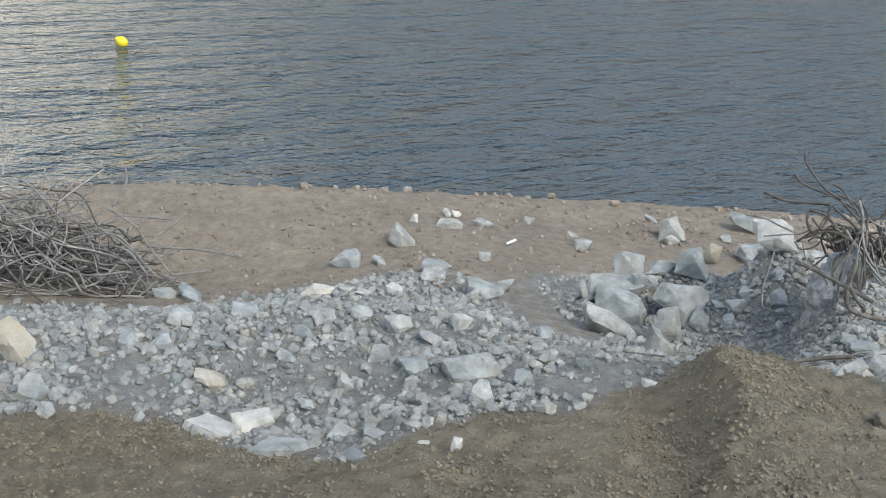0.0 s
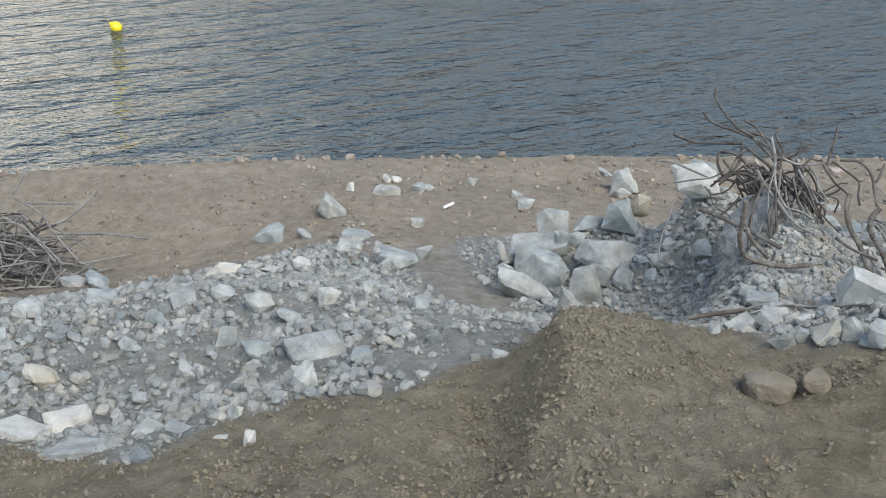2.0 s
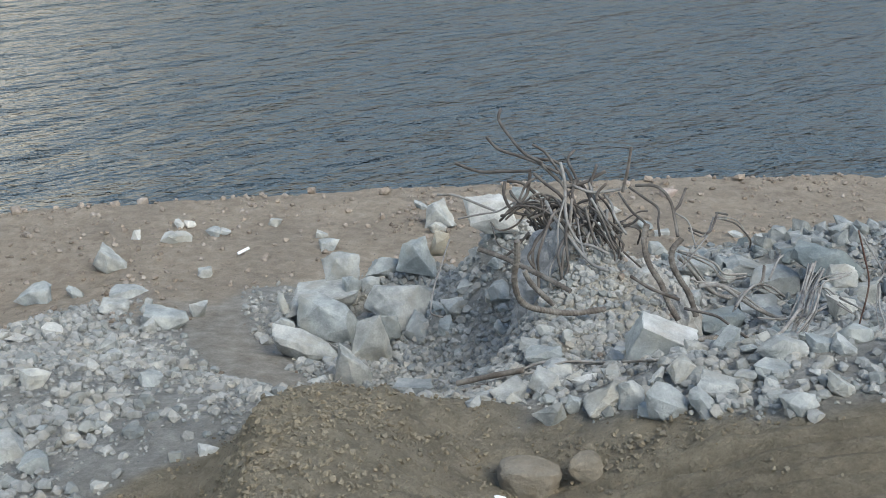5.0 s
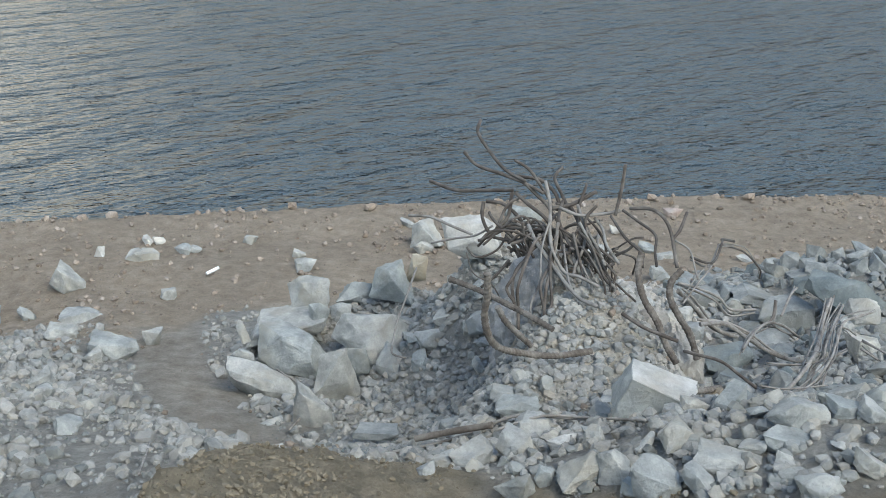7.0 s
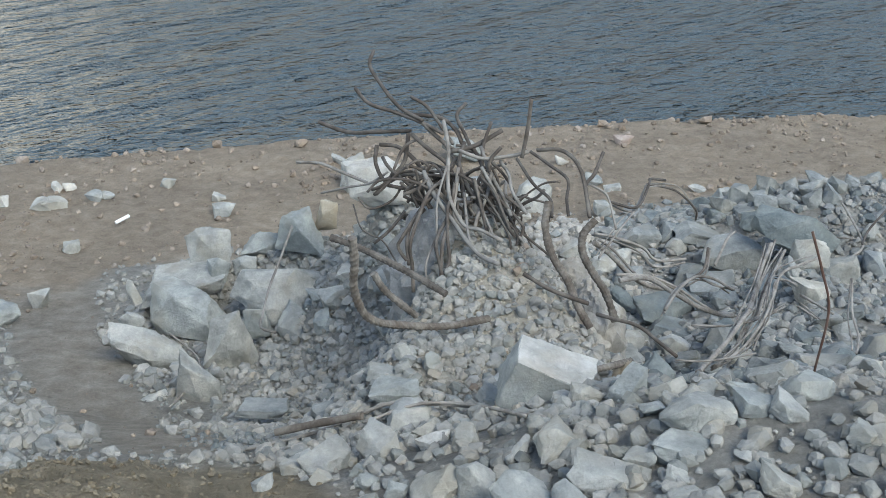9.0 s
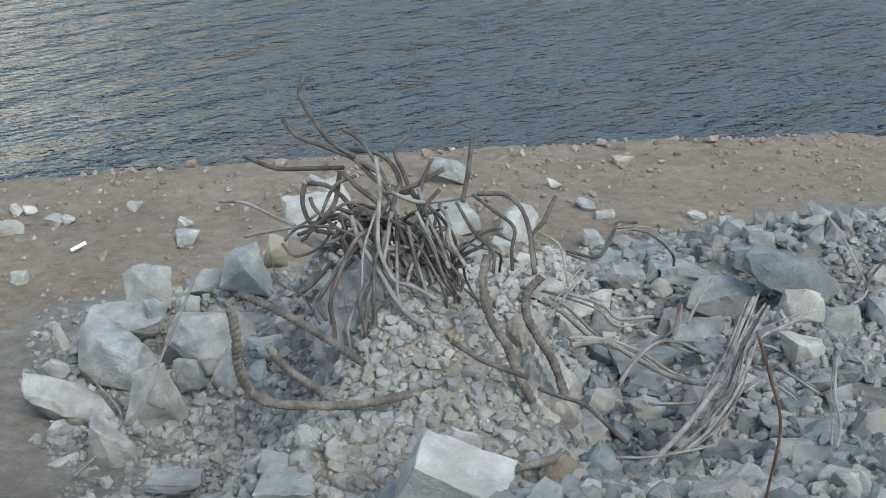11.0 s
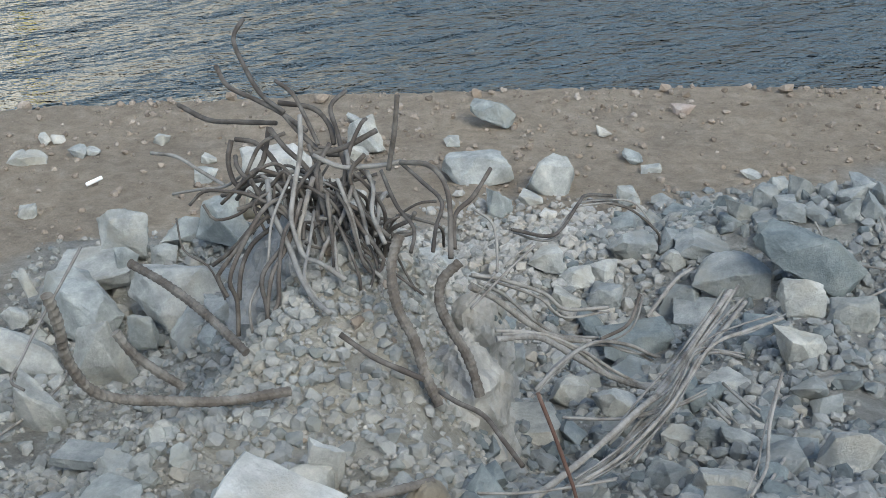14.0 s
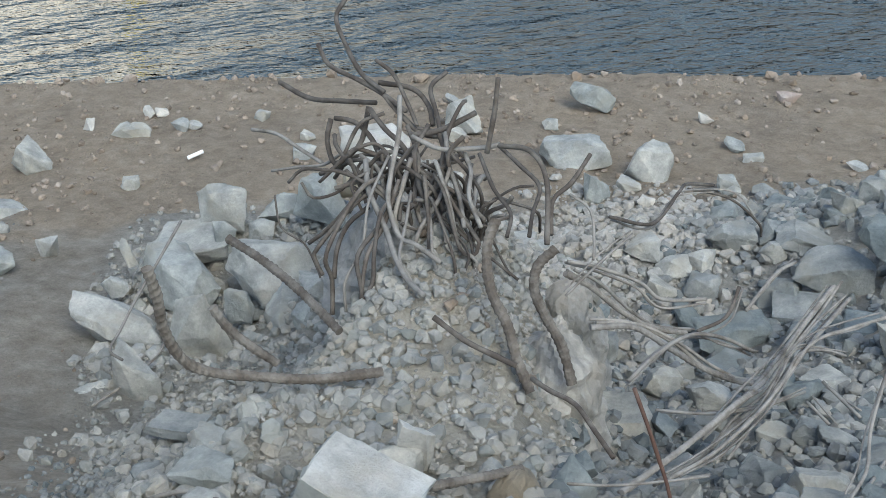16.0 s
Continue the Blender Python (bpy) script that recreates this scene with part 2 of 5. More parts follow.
def cover(x, y):
    w = 0.22 * wobble(x, y, 1.6, 3.0) + 0.10 * wobble(x, y, 6.0, 9.0)
    grey = smooth(y + w, earth_edge(x) - 0.05, earth_edge(x) + 0.18) * (1 - smooth(y + w * 2.2, beach_edge(x) - 0.45, beach_edge(x) + 0.35))
    sand = smooth(y + w, 7.4, 8.6)
    # a tongue of trodden brown earth beside the block pile
    path = track(x, y)
    cone = np.exp(-(((x - 0.75) / 0.4) ** 2 + ((y - 7.0) / 0.7) ** 2))
    core = np.exp(-(((x - 0.45) / 0.26) ** 4 + ((y - 7.45) / 0.26) ** 4))
    pale = (1 - core) * np.exp(-(((x - 0.86) / 0.42) ** 4 + ((y - 6.92) / 0.72) ** 4)) * (0.75 + 0.5 * w)
    return np.clip(grey - 0.45 * path - 0.85 * cone, 0, 1), np.clip(sand + cone + path, 0, 1), np.clip(pale, 0, 1)


def crawler_bed(x, y):
    """The flat strip that a crawler track has pressed into the earth."""
    return smooth(x, 0.42, 0.62) * (1 - smooth(y, 4.92, 5.02))


def relief(x, y):
    """Fine relief: clods, ruts of crawler tracks, loose grains."""
    r = 0.035 * wobble(x, y, 2.3, 1.0) + 0.022 * wobble(x, y, 7.0, 5.0) + 0.010 * wobble(x, y, 19.0, 7.0)
    soil = 1 - smooth(y, earth_edge(x) - 0.1, earth_edge(x) + 0.2)
    r = r * (0.6 + 0.7 * soil) + soil * (0.020 * wobble(x, y, 11.0, 21.0) + 0.017 * wobble(x, y, 27.0, 2.0))
    r = r + smooth(y, 8.5, 9.5) * (0.018 * wobble(x, y, 4.2, 41.0) + 0.014 * wobble(x, y, 11.0, 43.0))
    bend = 0.05 * wobble(x, y, 1.2, 8.0)
    right = crawler_bed(x, y)
    left = smooth(-x, 2.35, 2.65) * (1 - smooth(y, 4.15, 4.35))
    r = r * (1 - 0.6 * right)
    ruts = 0.03 * np.sign(np.sin((y + 0.12 * x + bend) * 2 * math.pi / 0.115)) * np.abs(np.sin((y + 0.12 * x + bend) * 2 * math.pi / 0.115)) ** 0.5 * right
    ruts = ruts + 0.022 * np.sin((y * 0.8 + 0.55 * x + bend) * 2 * math.pi / 0.12) * left
    fade = smooth(y, 2.6, 2.95) * (1 - smooth(y, 14.2, 14.6)) * smooth(x, -8.8, -6.5) * (1 - smooth(x, 4.0, 5.8))
    return (r + ruts) * fade


def ground_z(x, y):
    x, y = np.atleast_1d(np.asarray(x, float)), np.atleast_1d(np.asarray(y, float))
    return land(x, y) + relief(x, y)


def mesh_object(name, verts, faces, material, smoothed=True):
    me = bpy.data.meshes.new(name)
    me.from_pydata(verts, [], faces)
    me.materials.append(material)
    if smoothed:
        me.polygons.foreach_set("use_smooth", np.ones(len(me.polygons), bool))
    me.update()
    return new(name, me)


gx = np.concatenate([[-1500, -400, -120, -50, -25, -14, -11], np.arange(-9, -6, 0.12), np.arange(-6, 4.2, 0.032), np.arange(4.2, 6, 0.12), [8, 11, 14, 25, 50, 120, 400, 1500]])
gy = np.concatenate([[-1500, -400, -120, -40, -15, -6, -2, 0, 1, 1.8, 2.4], np.arange(2.8, 6.4, 0.026), np.arange(6.4, 10, 0.04), np.arange(10, 14.6, 0.06), [15.5, 17, 20, 24, 30, 60, 150, 400]])
XX, YY = np.meshgrid(gx, gy)
flat_x, flat_y = XX.ravel(), YY.ravel()
near = (np.abs(flat_x) < 15) & (flat_y > -7) & (flat_y < 21)
ZZ = np.maximum(land(flat_x, flat_y), -9.0)
ZZ[near] += relief(flat_x[near], flat_y[near])
nx, ny = len(gx), len(gy)
idx = np.arange(nx * ny).reshape(ny, nx)
quads = np.stack([idx[:-1, :-1], idx[:-1, 1:], idx[1:, 1:], idx[1:, :-1]], -1).reshape(-1, 4)
ground = mesh_object("ground", np.stack([flat_x, flat_y, ZZ], 1).tolist(), quads.tolist(), EARTH)
grey, sand, pale = cover(flat_x, flat_y)
layer = ground.data.color_attributes.new("cover", "FLOAT_COLOR", "POINT")
layer.data.foreach_set("color", np.stack([grey, sand, pale, 0 * grey + 1], 1).astype(np.float32).ravel())
tagged(ground, "brown earth bank strewn with grey concrete dust above the water", "ground", kind="structure")

WATER_Z = -4.0
water = mesh_object("water", [(-2000, 8, WATER_Z), (2000, 8, WATER_Z), (2000, 3000, WATER_Z), (-2000, 3000, WATER_Z)], [(0, 1, 2, 3)], WATER)
tagged(water, "rippled grey-blue water below the shore bank", "water", kind="structure")

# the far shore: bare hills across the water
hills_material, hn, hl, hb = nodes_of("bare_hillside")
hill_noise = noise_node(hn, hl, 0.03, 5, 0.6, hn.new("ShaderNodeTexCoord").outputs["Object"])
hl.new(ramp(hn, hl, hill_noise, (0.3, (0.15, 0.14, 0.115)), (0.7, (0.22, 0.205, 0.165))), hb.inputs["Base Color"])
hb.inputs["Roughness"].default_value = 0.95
# emission stands in for warm light on the western hills, brightening the water's reflection
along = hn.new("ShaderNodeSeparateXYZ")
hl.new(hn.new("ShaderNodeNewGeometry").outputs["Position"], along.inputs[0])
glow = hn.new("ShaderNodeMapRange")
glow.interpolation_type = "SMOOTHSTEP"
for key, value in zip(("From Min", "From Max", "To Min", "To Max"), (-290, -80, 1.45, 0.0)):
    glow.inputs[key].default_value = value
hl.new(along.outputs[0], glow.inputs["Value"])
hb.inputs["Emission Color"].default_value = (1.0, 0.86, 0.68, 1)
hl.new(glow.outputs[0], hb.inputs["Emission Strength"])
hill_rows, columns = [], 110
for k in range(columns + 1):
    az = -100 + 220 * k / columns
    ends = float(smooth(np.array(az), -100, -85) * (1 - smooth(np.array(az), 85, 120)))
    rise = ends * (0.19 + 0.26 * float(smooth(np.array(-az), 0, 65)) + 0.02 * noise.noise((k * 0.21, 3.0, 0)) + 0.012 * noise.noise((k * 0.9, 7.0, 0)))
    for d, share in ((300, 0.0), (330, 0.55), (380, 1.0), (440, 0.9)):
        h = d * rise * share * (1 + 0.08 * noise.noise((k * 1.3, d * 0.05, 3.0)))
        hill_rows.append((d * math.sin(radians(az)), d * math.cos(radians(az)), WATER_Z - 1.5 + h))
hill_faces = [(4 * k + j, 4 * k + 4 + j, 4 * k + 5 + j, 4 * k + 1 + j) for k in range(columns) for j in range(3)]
hills = tagged(mesh_object("backdrop", hill_rows, hill_faces, hills_material), "bare brown hills on the far shore, with a warm glow added to the west", "hills", kind="structure")

# ---- stones ----


def chunk_mesh(name, seed, points=15, fine=True, boxy=0.0, worn=0):
    """An angular broken lump in a box of one unit: the hull of scattered points, with worn edges and a rough face."""
    rng = random.Random(seed)
    bm = bmesh.new()
    if boxy:
        for k in range(8):
            bm.verts.new([(0.5 if k >> j & 1 else -0.5) * rng.uniform(1.0 - boxy, 1.05) + rng.uniform(-0.15, 0.15) * boxy for j in range(3)])
        points = 6 if boxy > 0.2 else 0
    for k in range(0 if fine else points):
        # grains: evenly spread points on a rounded box
        u, a = 1 - 2 * (k + 0.5) / points, k * 2.399963
        v = Vector((math.sqrt(1 - u * u) * math.cos(a), math.sqrt(1 - u * u) * math.sin(a), u)) + Vector([rng.uniform(-0.38, 0.38) for _ in range(3)])
        bm.verts.new(v / sum(abs(w) ** 3.8 for w in v) ** (1 / 3.8) * rng.uniform(0.42, 0.52))
    for _ in range(points if fine else 0):
        v = Vector((rng.uniform(-1, 1), rng.uniform(-1, 1), rng.uniform(-1, 1)))
        v = v / max(abs(v.x), abs(v.y), abs(v.z)) if rng.random() < (0.22 if fine else 0.15) else v.normalized() * rng.uniform(0.85, 1.12)
        bm.verts.new(v * 0.5)
    bmesh.ops.convex_hull(bm, input=bm.verts)
    bmesh.ops.delete(bm, geom=[v for v in bm.verts if not v.link_faces], context="VERTS")
    if fine:
        bmesh.ops.dissolve_limit(bm, angle_limit=radians(12), verts=bm.verts, edges=bm.edges)
        bmesh.ops.bevel(bm, geom=list(bm.edges), offset=0.015, segments=1, affect="EDGES", profile=0.6, clamp_overlap=True)
        for _ in range(3):
            bmesh.ops.triangulate(bm, faces=bm.faces)
            long = [e for e in bm.edges if e.calc_length() > 0.13]
            bmesh.ops.subdivide_edges(bm, edges=long, cuts=1)
        bmesh.ops.triangulate(bm, faces=bm.faces)
        for _ in range(worn):
            bmesh.ops.smooth_vert(bm, verts=bm.verts, factor=0.5, use_axis_x=True, use_axis_y=True, use_axis_z=True)
        bm.normal_update()
        for v in bm.verts:
            p = v.co + Vector((seed * 3.7, seed * 1.3, 0))
            ridge = abs(noise.noise(p * 2.6))
            n = noise.noise(p * 2.0) * 0.03 - ridge * 0.03 + noise.noise(p * 6.5) * 0.026 + noise.noise(p * 15.0) * 0.02
            v.co += v.normal * n
    else:
        bmesh.ops.triangulate(bm, faces=bm.faces)
    lo = [min(v.co[k] for v in bm.verts) for k in range(3)]
    hi = [max(v.co[k] for v in bm.verts) for k in range(3)]
    for v in bm.verts:
        v.co = Vector(((v.co[k] - lo[k]) / (hi[k] - lo[k]) - 0.5) for k in range(3))
    me = bpy.data.meshes.new(name)
    bm.to_mesh(me)
    bm.free()
    if fine:
        me.polygons.foreach_set("use_smooth", np.ones(len(me.polygons), bool))
        me.set_sharp_from_angle(angle=radians(29))
    return me


KINDS = {
    "block": (CONCRETE, "pale grey broken concrete block with dusty faces", "concrete block"),
    "blue": (BLUESTONE, "blue-grey broken stone block in the rubble heap", "stone block"),
    "blueslab": (BLUESTONE, "flat blue-grey stone slab lying in the rubble heap", "stone slab"),
    "slabby": (CONCRETE, "flat blue-grey broken slab lying among rubble", "concrete slab"),
    "white": (WHITE, "whitish rough stone lying on the earth", "stone"),
    "whiteslab": (WHITE, "thick broken slab with a bright white top face", "concrete slab"),
    "whiteplate": (WHITE, "thin white broken plate leaning in the rubble", "plate"),
    "yellow": (WARM, "yellowish limestone block at the edge of the gravel", "stone"),
    "pink": (PINK, "pinkish weathered stone on the beach", "stone"),
    "boulder": (EARTHY, "rounded earth-covered boulder half sunk in the soil", "boulder"),
}
SHAPES = {}
BOXY = ("slabby", "blueslab", "whiteslab", "whiteplate")
STONES = []


def stone(x, y, sx, sy, sz, turn, seed, kind, lift=0.0):
    """One larger stone at x, y: on the ground, or lifted onto the rubble below it."""
    material, label, category = KINDS[kind]
    key = (seed, material.name, kind if kind in BOXY else "")
    if key not in SHAPES:
        SHAPES[key] = chunk_mesh("stone_shape", 100 + seed, 44 if kind == "boulder" else 15 + seed % 8, boxy=0.3 if kind == "whiteslab" else 0.38 if kind in BOXY else 0.0, worn=14 if kind == "boulder" else 0)
        SHAPES[key].materials.append(material)
        if kind == "whiteslab":
            SHAPES[key].materials.append(CONCRETE)
            for p in SHAPES[key].polygons:
                p.material_index = 0 if p.normal.z > 0.75 else 1
    rng = random.Random(len(STONES) + 17)
    z = float(min(ground_z([x, x - sx * 0.25, x + sx * 0.25, x, x], [y, y, y, y - sy * 0.25, y + sy * 0.25])))
    ob = new({"slabby": "concrete_slab", "blue": "stone_block", "blueslab": "stone_slab", "whiteslab": "concrete_slab", "whiteplate": "white_plate", "boulder": "boulder", "white": "stone", "yellow": "stone", "pink": "stone"}.get(kind, "concrete_block"), SHAPES[key])
    tilt = 16 if kind not in ("whiteslab", "boulder") else 4
    lean = 22 if kind == "whiteslab" else rng.uniform(-tilt, tilt)
    ob.matrix_world = pose(x, y, z + lift + sz * (0.62 if kind == "whiteslab" else 0.42), rng.uniform(-tilt, tilt), lean, turn) @ Matrix.Diagonal((sx * 1.04, sy * 1.04, sz * 1.12, 1))
    tagged(ob, label, category, "larger rubble on the bank")
    STONES.append((x, y, sx))
    return ob


stone(-1.01, 8.79, 0.25, 0.15, 0.23, 3, 7, 'block', 0.03)
stone(-1.11, 8.62, 0.47, 0.29, 0.09, 15, 3, 'slabby', 0.09)
stone(-1.01, 8.36, 0.46, 0.28, 0.22, -24, 5, 'block', 0.04)
stone(-1.04, 7.90, 0.40, 0.25, 0.19, 16, 0, 'block')
stone(-0.64, 7.86, 0.22, 0.14, 0.30, 2, 17, 'block')
stone(-0.50, 8.45, 0.52, 0.32, 0.26, 31, 5, 'block', 0.05)
stone(-0.75, 8.95, 0.23, 0.15, 0.16, 11, 17, 'block', 0.03)
stone(-0.50, 8.85, 0.28, 0.17, 0.22, -13, 8, 'block', 0.05)
stone(-0.38, 8.92, 0.15, 0.09, 0.17, -2, 3, 'yellow', 0.10)
stone(-0.37, 8.15, 0.27, 0.17, 0.15, -32, 6, 'block', -0.03)
stone(-0.65, 7.48, 0.20, 0.12, 0.25, -2, 20, 'block', -0.03)
stone(-0.83, 7.42, 0.26, 0.16, 0.14, -11, 8, 'block', -0.11)
stone(-0.26, 7.15, 0.21, 0.13, 0.04, 4, 5, 'blueslab', 0.10)
stone(-1.24, 8.20, 0.13, 0.08, 0.09, 12, 9, 'block', 0.08)
stone(-1.30, 8.40, 0.06, 0.03, 0.13, 8, 2, 'block', 0.13)
stone(0.02, 8.30, 0.27, 0.17, 0.23, 14, 21, 'white', 0.17)
stone(-0.90, 8.60, 0.13, 0.08, 0.16, -4, 16, 'block', 0.11)
stone(-0.56, 8.10, 0.14, 0.09, 0.15, -4, 5, 'block', 0.08)
stone(-0.08, 8.20, 0.17, 0.11, 0.12, 0, 15, 'block', -0.07)
stone(-0.14, 8.10, 0.20, 0.12, 0.12, 35, 2, 'block')
stone(-0.08, 8.40, 0.10, 0.07, 0.07, -35, 9, 'white')
stone(-0.73, 11.28, 0.17, 0.14, 0.11, 4, 9, 'block')
stone(-1.55, 10.70, 0.19, 0.15, 0.11, -11, 16, 'block')
stone(1.77, 8.95, 0.32, 0.20, 0.16, 1, 15, 'blue', 0.04)
stone(2.07, 8.90, 0.38, 0.24, 0.29, 22, 13, 'blue', 0.05)
stone(2.02, 8.15, 0.17, 0.11, 0.13, -6, 5, 'block', 0.17)
stone(1.31, 9.31, 0.23, 0.18, 0.13, -2, 9, 'blue')
stone(1.47, 10.32, 0.26, 0.20, 0.06, -25, 1, 'blueslab')
stone(1.56, 9.48, 0.19, 0.14, 0.04, 24, 1, 'blueslab')
stone(1.67, 9.32, 0.35, 0.26, 0.06, 0, 20, 'blueslab')
stone(1.21, 9.09, 0.14, 0.12, 0.11, 33, 16, 'block')
stone(1.79, 9.56, 0.15, 0.12, 0.10, 25, 20, 'blue')
stone(1.90, 9.48, 0.19, 0.14, 0.04, 8, 22, 'blueslab')
stone(2.00, 9.47, 0.16, 0.13, 0.08, -27, 5, 'blue')
stone(2.11, 9.42, 0.12, 0.10, 0.07, -10, 13, 'blue')
stone(2.05, 9.74, 0.14, 0.12, 0.11, 21, 20, 'blue')
stone(2.17, 9.68, 0.12, 0.09, 0.08, -12, 8, 'blue')
stone(2.30, 9.71, 0.13, 0.11, 0.10, 20, 11, 'blue')
stone(2.24, 9.40, 0.11, 0.09, 0.12, 6, 18, 'blue')
stone(2.34, 9.41, 0.11, 0.09, 0.10, -10, 20, 'blue')
stone(1.92, 9.29, 0.15, 0.12, 0.10, -23, 10, 'blue')
stone(1.57, 8.88, 0.17, 0.14, 0.14, -6, 1, 'blue')
stone(1.66, 8.76, 0.25, 0.19, 0.08, -5, 8, 'blueslab')
stone(1.90, 8.37, 0.20, 0.15, 0.07, 7, 3, 'blueslab')
stone(1.43, 8.52, 0.31, 0.20, 0.13, 23, 10, 'blue')
stone(1.22, 8.68, 0.16, 0.13, 0.09, -30, 0, 'blue')
stone(1.48, 8.23, 0.24, 0.18, 0.05, -25, 11, 'blueslab')
stone(0.83, 8.51, 0.19, 0.12, 0.08, -33, 10, 'blue')
stone(0.94, 8.23, 0.16, 0.13, 0.11, 1, 10, 'blue')
stone(2.23, 8.48, 0.18, 0.14, 0.11, -16, 10, 'blue')
stone(2.04, 8.10, 0.16, 0.13, 0.14, 17, 20, 'block')
stone(1.81, 7.95, 0.16, 0.13, 0.09, -26, 19, 'block')
stone(1.43, 7.90, 0.18, 0.15, 0.11, -11, 9, 'block')
stone(1.24, 8.02, 0.14, 0.11, 0.10, 2, 14, 'block')
stone(2.06, 7.83, 0.13, 0.11, 0.08, -3, 4, 'blue')
stone(1.68, 7.46, 0.11, 0.09, 0.07, -15, 12, 'block')
stone(1.77, 7.43, 0.09, 0.08, 0.08, -34, 10, 'blue')
stone(1.86, 7.40, 0.14, 0.10, 0.07, 23, 0, 'blue')
stone(2.06, 7.45, 0.08, 0.07, 0.06, 11, 5, 'blue')
stone(2.00, 7.31, 0.17, 0.13, 0.03, 2, 11, 'blueslab')
stone(2.15, 7.21, 0.15, 0.12, 0.17, -23, 18, 'block')
stone(1.83, 6.80, 0.16, 0.13, 0.09, 19, 5, 'block')
stone(1.97, 6.69, 0.12, 0.09, 0.06, -28, 0, 'blue')
stone(1.67, 6.93, 0.15, 0.12, 0.09, -28, 1, 'blue')
stone(1.94, 7.05, 0.07, 0.06, 0.05, -16, 5, 'blue')
stone(2.19, 7.95, 0.12, 0.09, 0.07, -30, 19, 'blue')
stone(2.12, 7.71, 0.11, 0.09, 0.07, 27, 17, 'blue')
stone(1.95, 7.60, 0.11, 0.09, 0.07, -4, 18, 'blue')
stone(1.24, 8.89, 0.15, 0.12, 0.11, -31, 10, 'blue')
stone(1.46, 9.37, 0.10, 0.09, 0.11, 32, 3, 'blue')
stone(1.50, 9.21, 0.13, 0.10, 0.09, 17, 9, 'block')
stone(1.08, 8.84, 0.14, 0.11, 0.08, -10, 20, 'block')
stone(0.96, 9.07, 0.15, 0.13, 0.10, -10, 15, 'block')
stone(1.10, 9.00, 0.15, 0.12, 0.10, 21, 7, 'block')
stone(-0.01, 12.14, 0.27, 0.22, 0.23, 27, 13, 'block')
stone(0.13, 11.10, 0.43, 0.30, 0.20, 18, 5, 'block')
stone(0.62, 11.00, 0.26, 0.22, 0.23, -4, 14, 'block')
stone(0.40, 10.55, 0.15, 0.12, 0.16, 19, 20, 'block')
stone(0.78, 12.11, 0.10, 0.08, 0.07, 28, 6, 'white')
stone(1.04, 11.63, 0.15, 0.11, 0.08, -31, 0, 'block')
stone(1.18, 11.46, 0.13, 0.08, 0.06, -4, 10, 'block')
stone(1.27, 12.66, 0.18, 0.12, 0.08, -9, 16, 'pink')
stone(-0.20, 11.71, 0.11, 0.09, 0.08, 18, 7, 'block')
stone(-0.73, 11.48, 0.27, 0.22, 0.23, -17, 8, 'block')
stone(0.71, 10.40, 0.09, 0.07, 0.06, -29, 10, 'white')
stone(0.55, 10.74, 0.16, 0.12, 0.08, -21, 20, 'block')
stone(1.81, 11.50, 0.15, 0.09, 0.04, -30, 15, 'block')
stone(-2.61, 10.97, 0.13, 0.10, 0.07, -24, 15, 'block')
stone(-2.99, 11.14, 0.10, 0.08, 0.07, -9, 13, 'white')
stone(-2.18, 11.32, 0.11, 0.09, 0.07, -14, 18, 'block')
stone(-2.35, 9.93, 0.11, 0.09, 0.08, 2, 10, 'block')
stone(-2.93, 10.75, 0.14, 0.12, 0.08, 5, 15, 'block')
stone(-1.69, 11.05, 0.11, 0.09, 0.06, -8, 20, 'block')
stone(-3.18, 10.11, 0.26, 0.21, 0.17, -1, 20, 'block')
stone(-2.63, 9.10, 0.29, 0.23, 0.15, 28, 15, 'block')
stone(-2.55, 8.67, 0.20, 0.14, 0.09, -11, 10, 'block')
stone(-3.50, 9.46, 0.28, 0.22, 0.14, -19, 15, 'block')
stone(-3.24, 10.80, 0.09, 0.07, 0.09, -28, 8, 'white')
stone(-2.91, 11.19, 0.11, 0.09, 0.06, 24, 5, 'white')
stone(-2.84, 10.78, 0.18, 0.13, 0.08, 16, 15, 'block')
stone(-2.53, 11.01, 0.11, 0.09, 0.07, -8, 12, 'block')
stone(-3.24, 9.54, 0.15, 0.12, 0.08, -8, 0, 'block')
stone(-0.98, 11.97, 0.15, 0.10, 0.06, -3, 0, 'block')
stone(-3.36, 8.13, 0.27, 0.16, 0.10, 15, 3, 'white')
stone(-2.72, 8.14, 0.13, 0.10, 0.11, -7, 12, 'white')
stone(-2.97, 8.14, 0.16, 0.10, 0.05, -29, 17, 'white')
stone(-1.58, 5.30, 0.31, 0.21, 0.14, 7, 5, 'block')
stone(-5.58, 8.90, 0.23, 0.19, 0.13, 25, 17, 'block')
stone(-4.73, 8.31, 0.23, 0.16, 0.11, -32, 15, 'block')
stone(-4.49, 8.25, 0.24, 0.16, 0.11, -21, 0, 'block')
stone(-2.06, 8.35, 0.30, 0.23, 0.15, -3, 20, 'block')
stone(-1.94, 8.64, 0.11, 0.09, 0.14, -18, 19, 'block')
stone(-2.14, 5.55, 0.12, 0.10, 0.11, 11, 1, 'block')
stone(-2.15, 6.00, 0.16, 0.13, 0.11, 31, 2, 'block')
stone(-2.95, 5.12, 0.18, 0.14, 0.10, 3, 0, 'yellow')
stone(-1.42, 4.75, 0.11, 0.09, 0.11, -26, 11, 'block')
stone(-1.89, 5.36, 0.15, 0.12, 0.10, 34, 2, 'block')
stone(-3.43, 5.77, 0.17, 0.14, 0.10, 13, 14, 'block')
stone(-3.13, 6.03, 0.16, 0.13, 0.08, 14, 10, 'block')
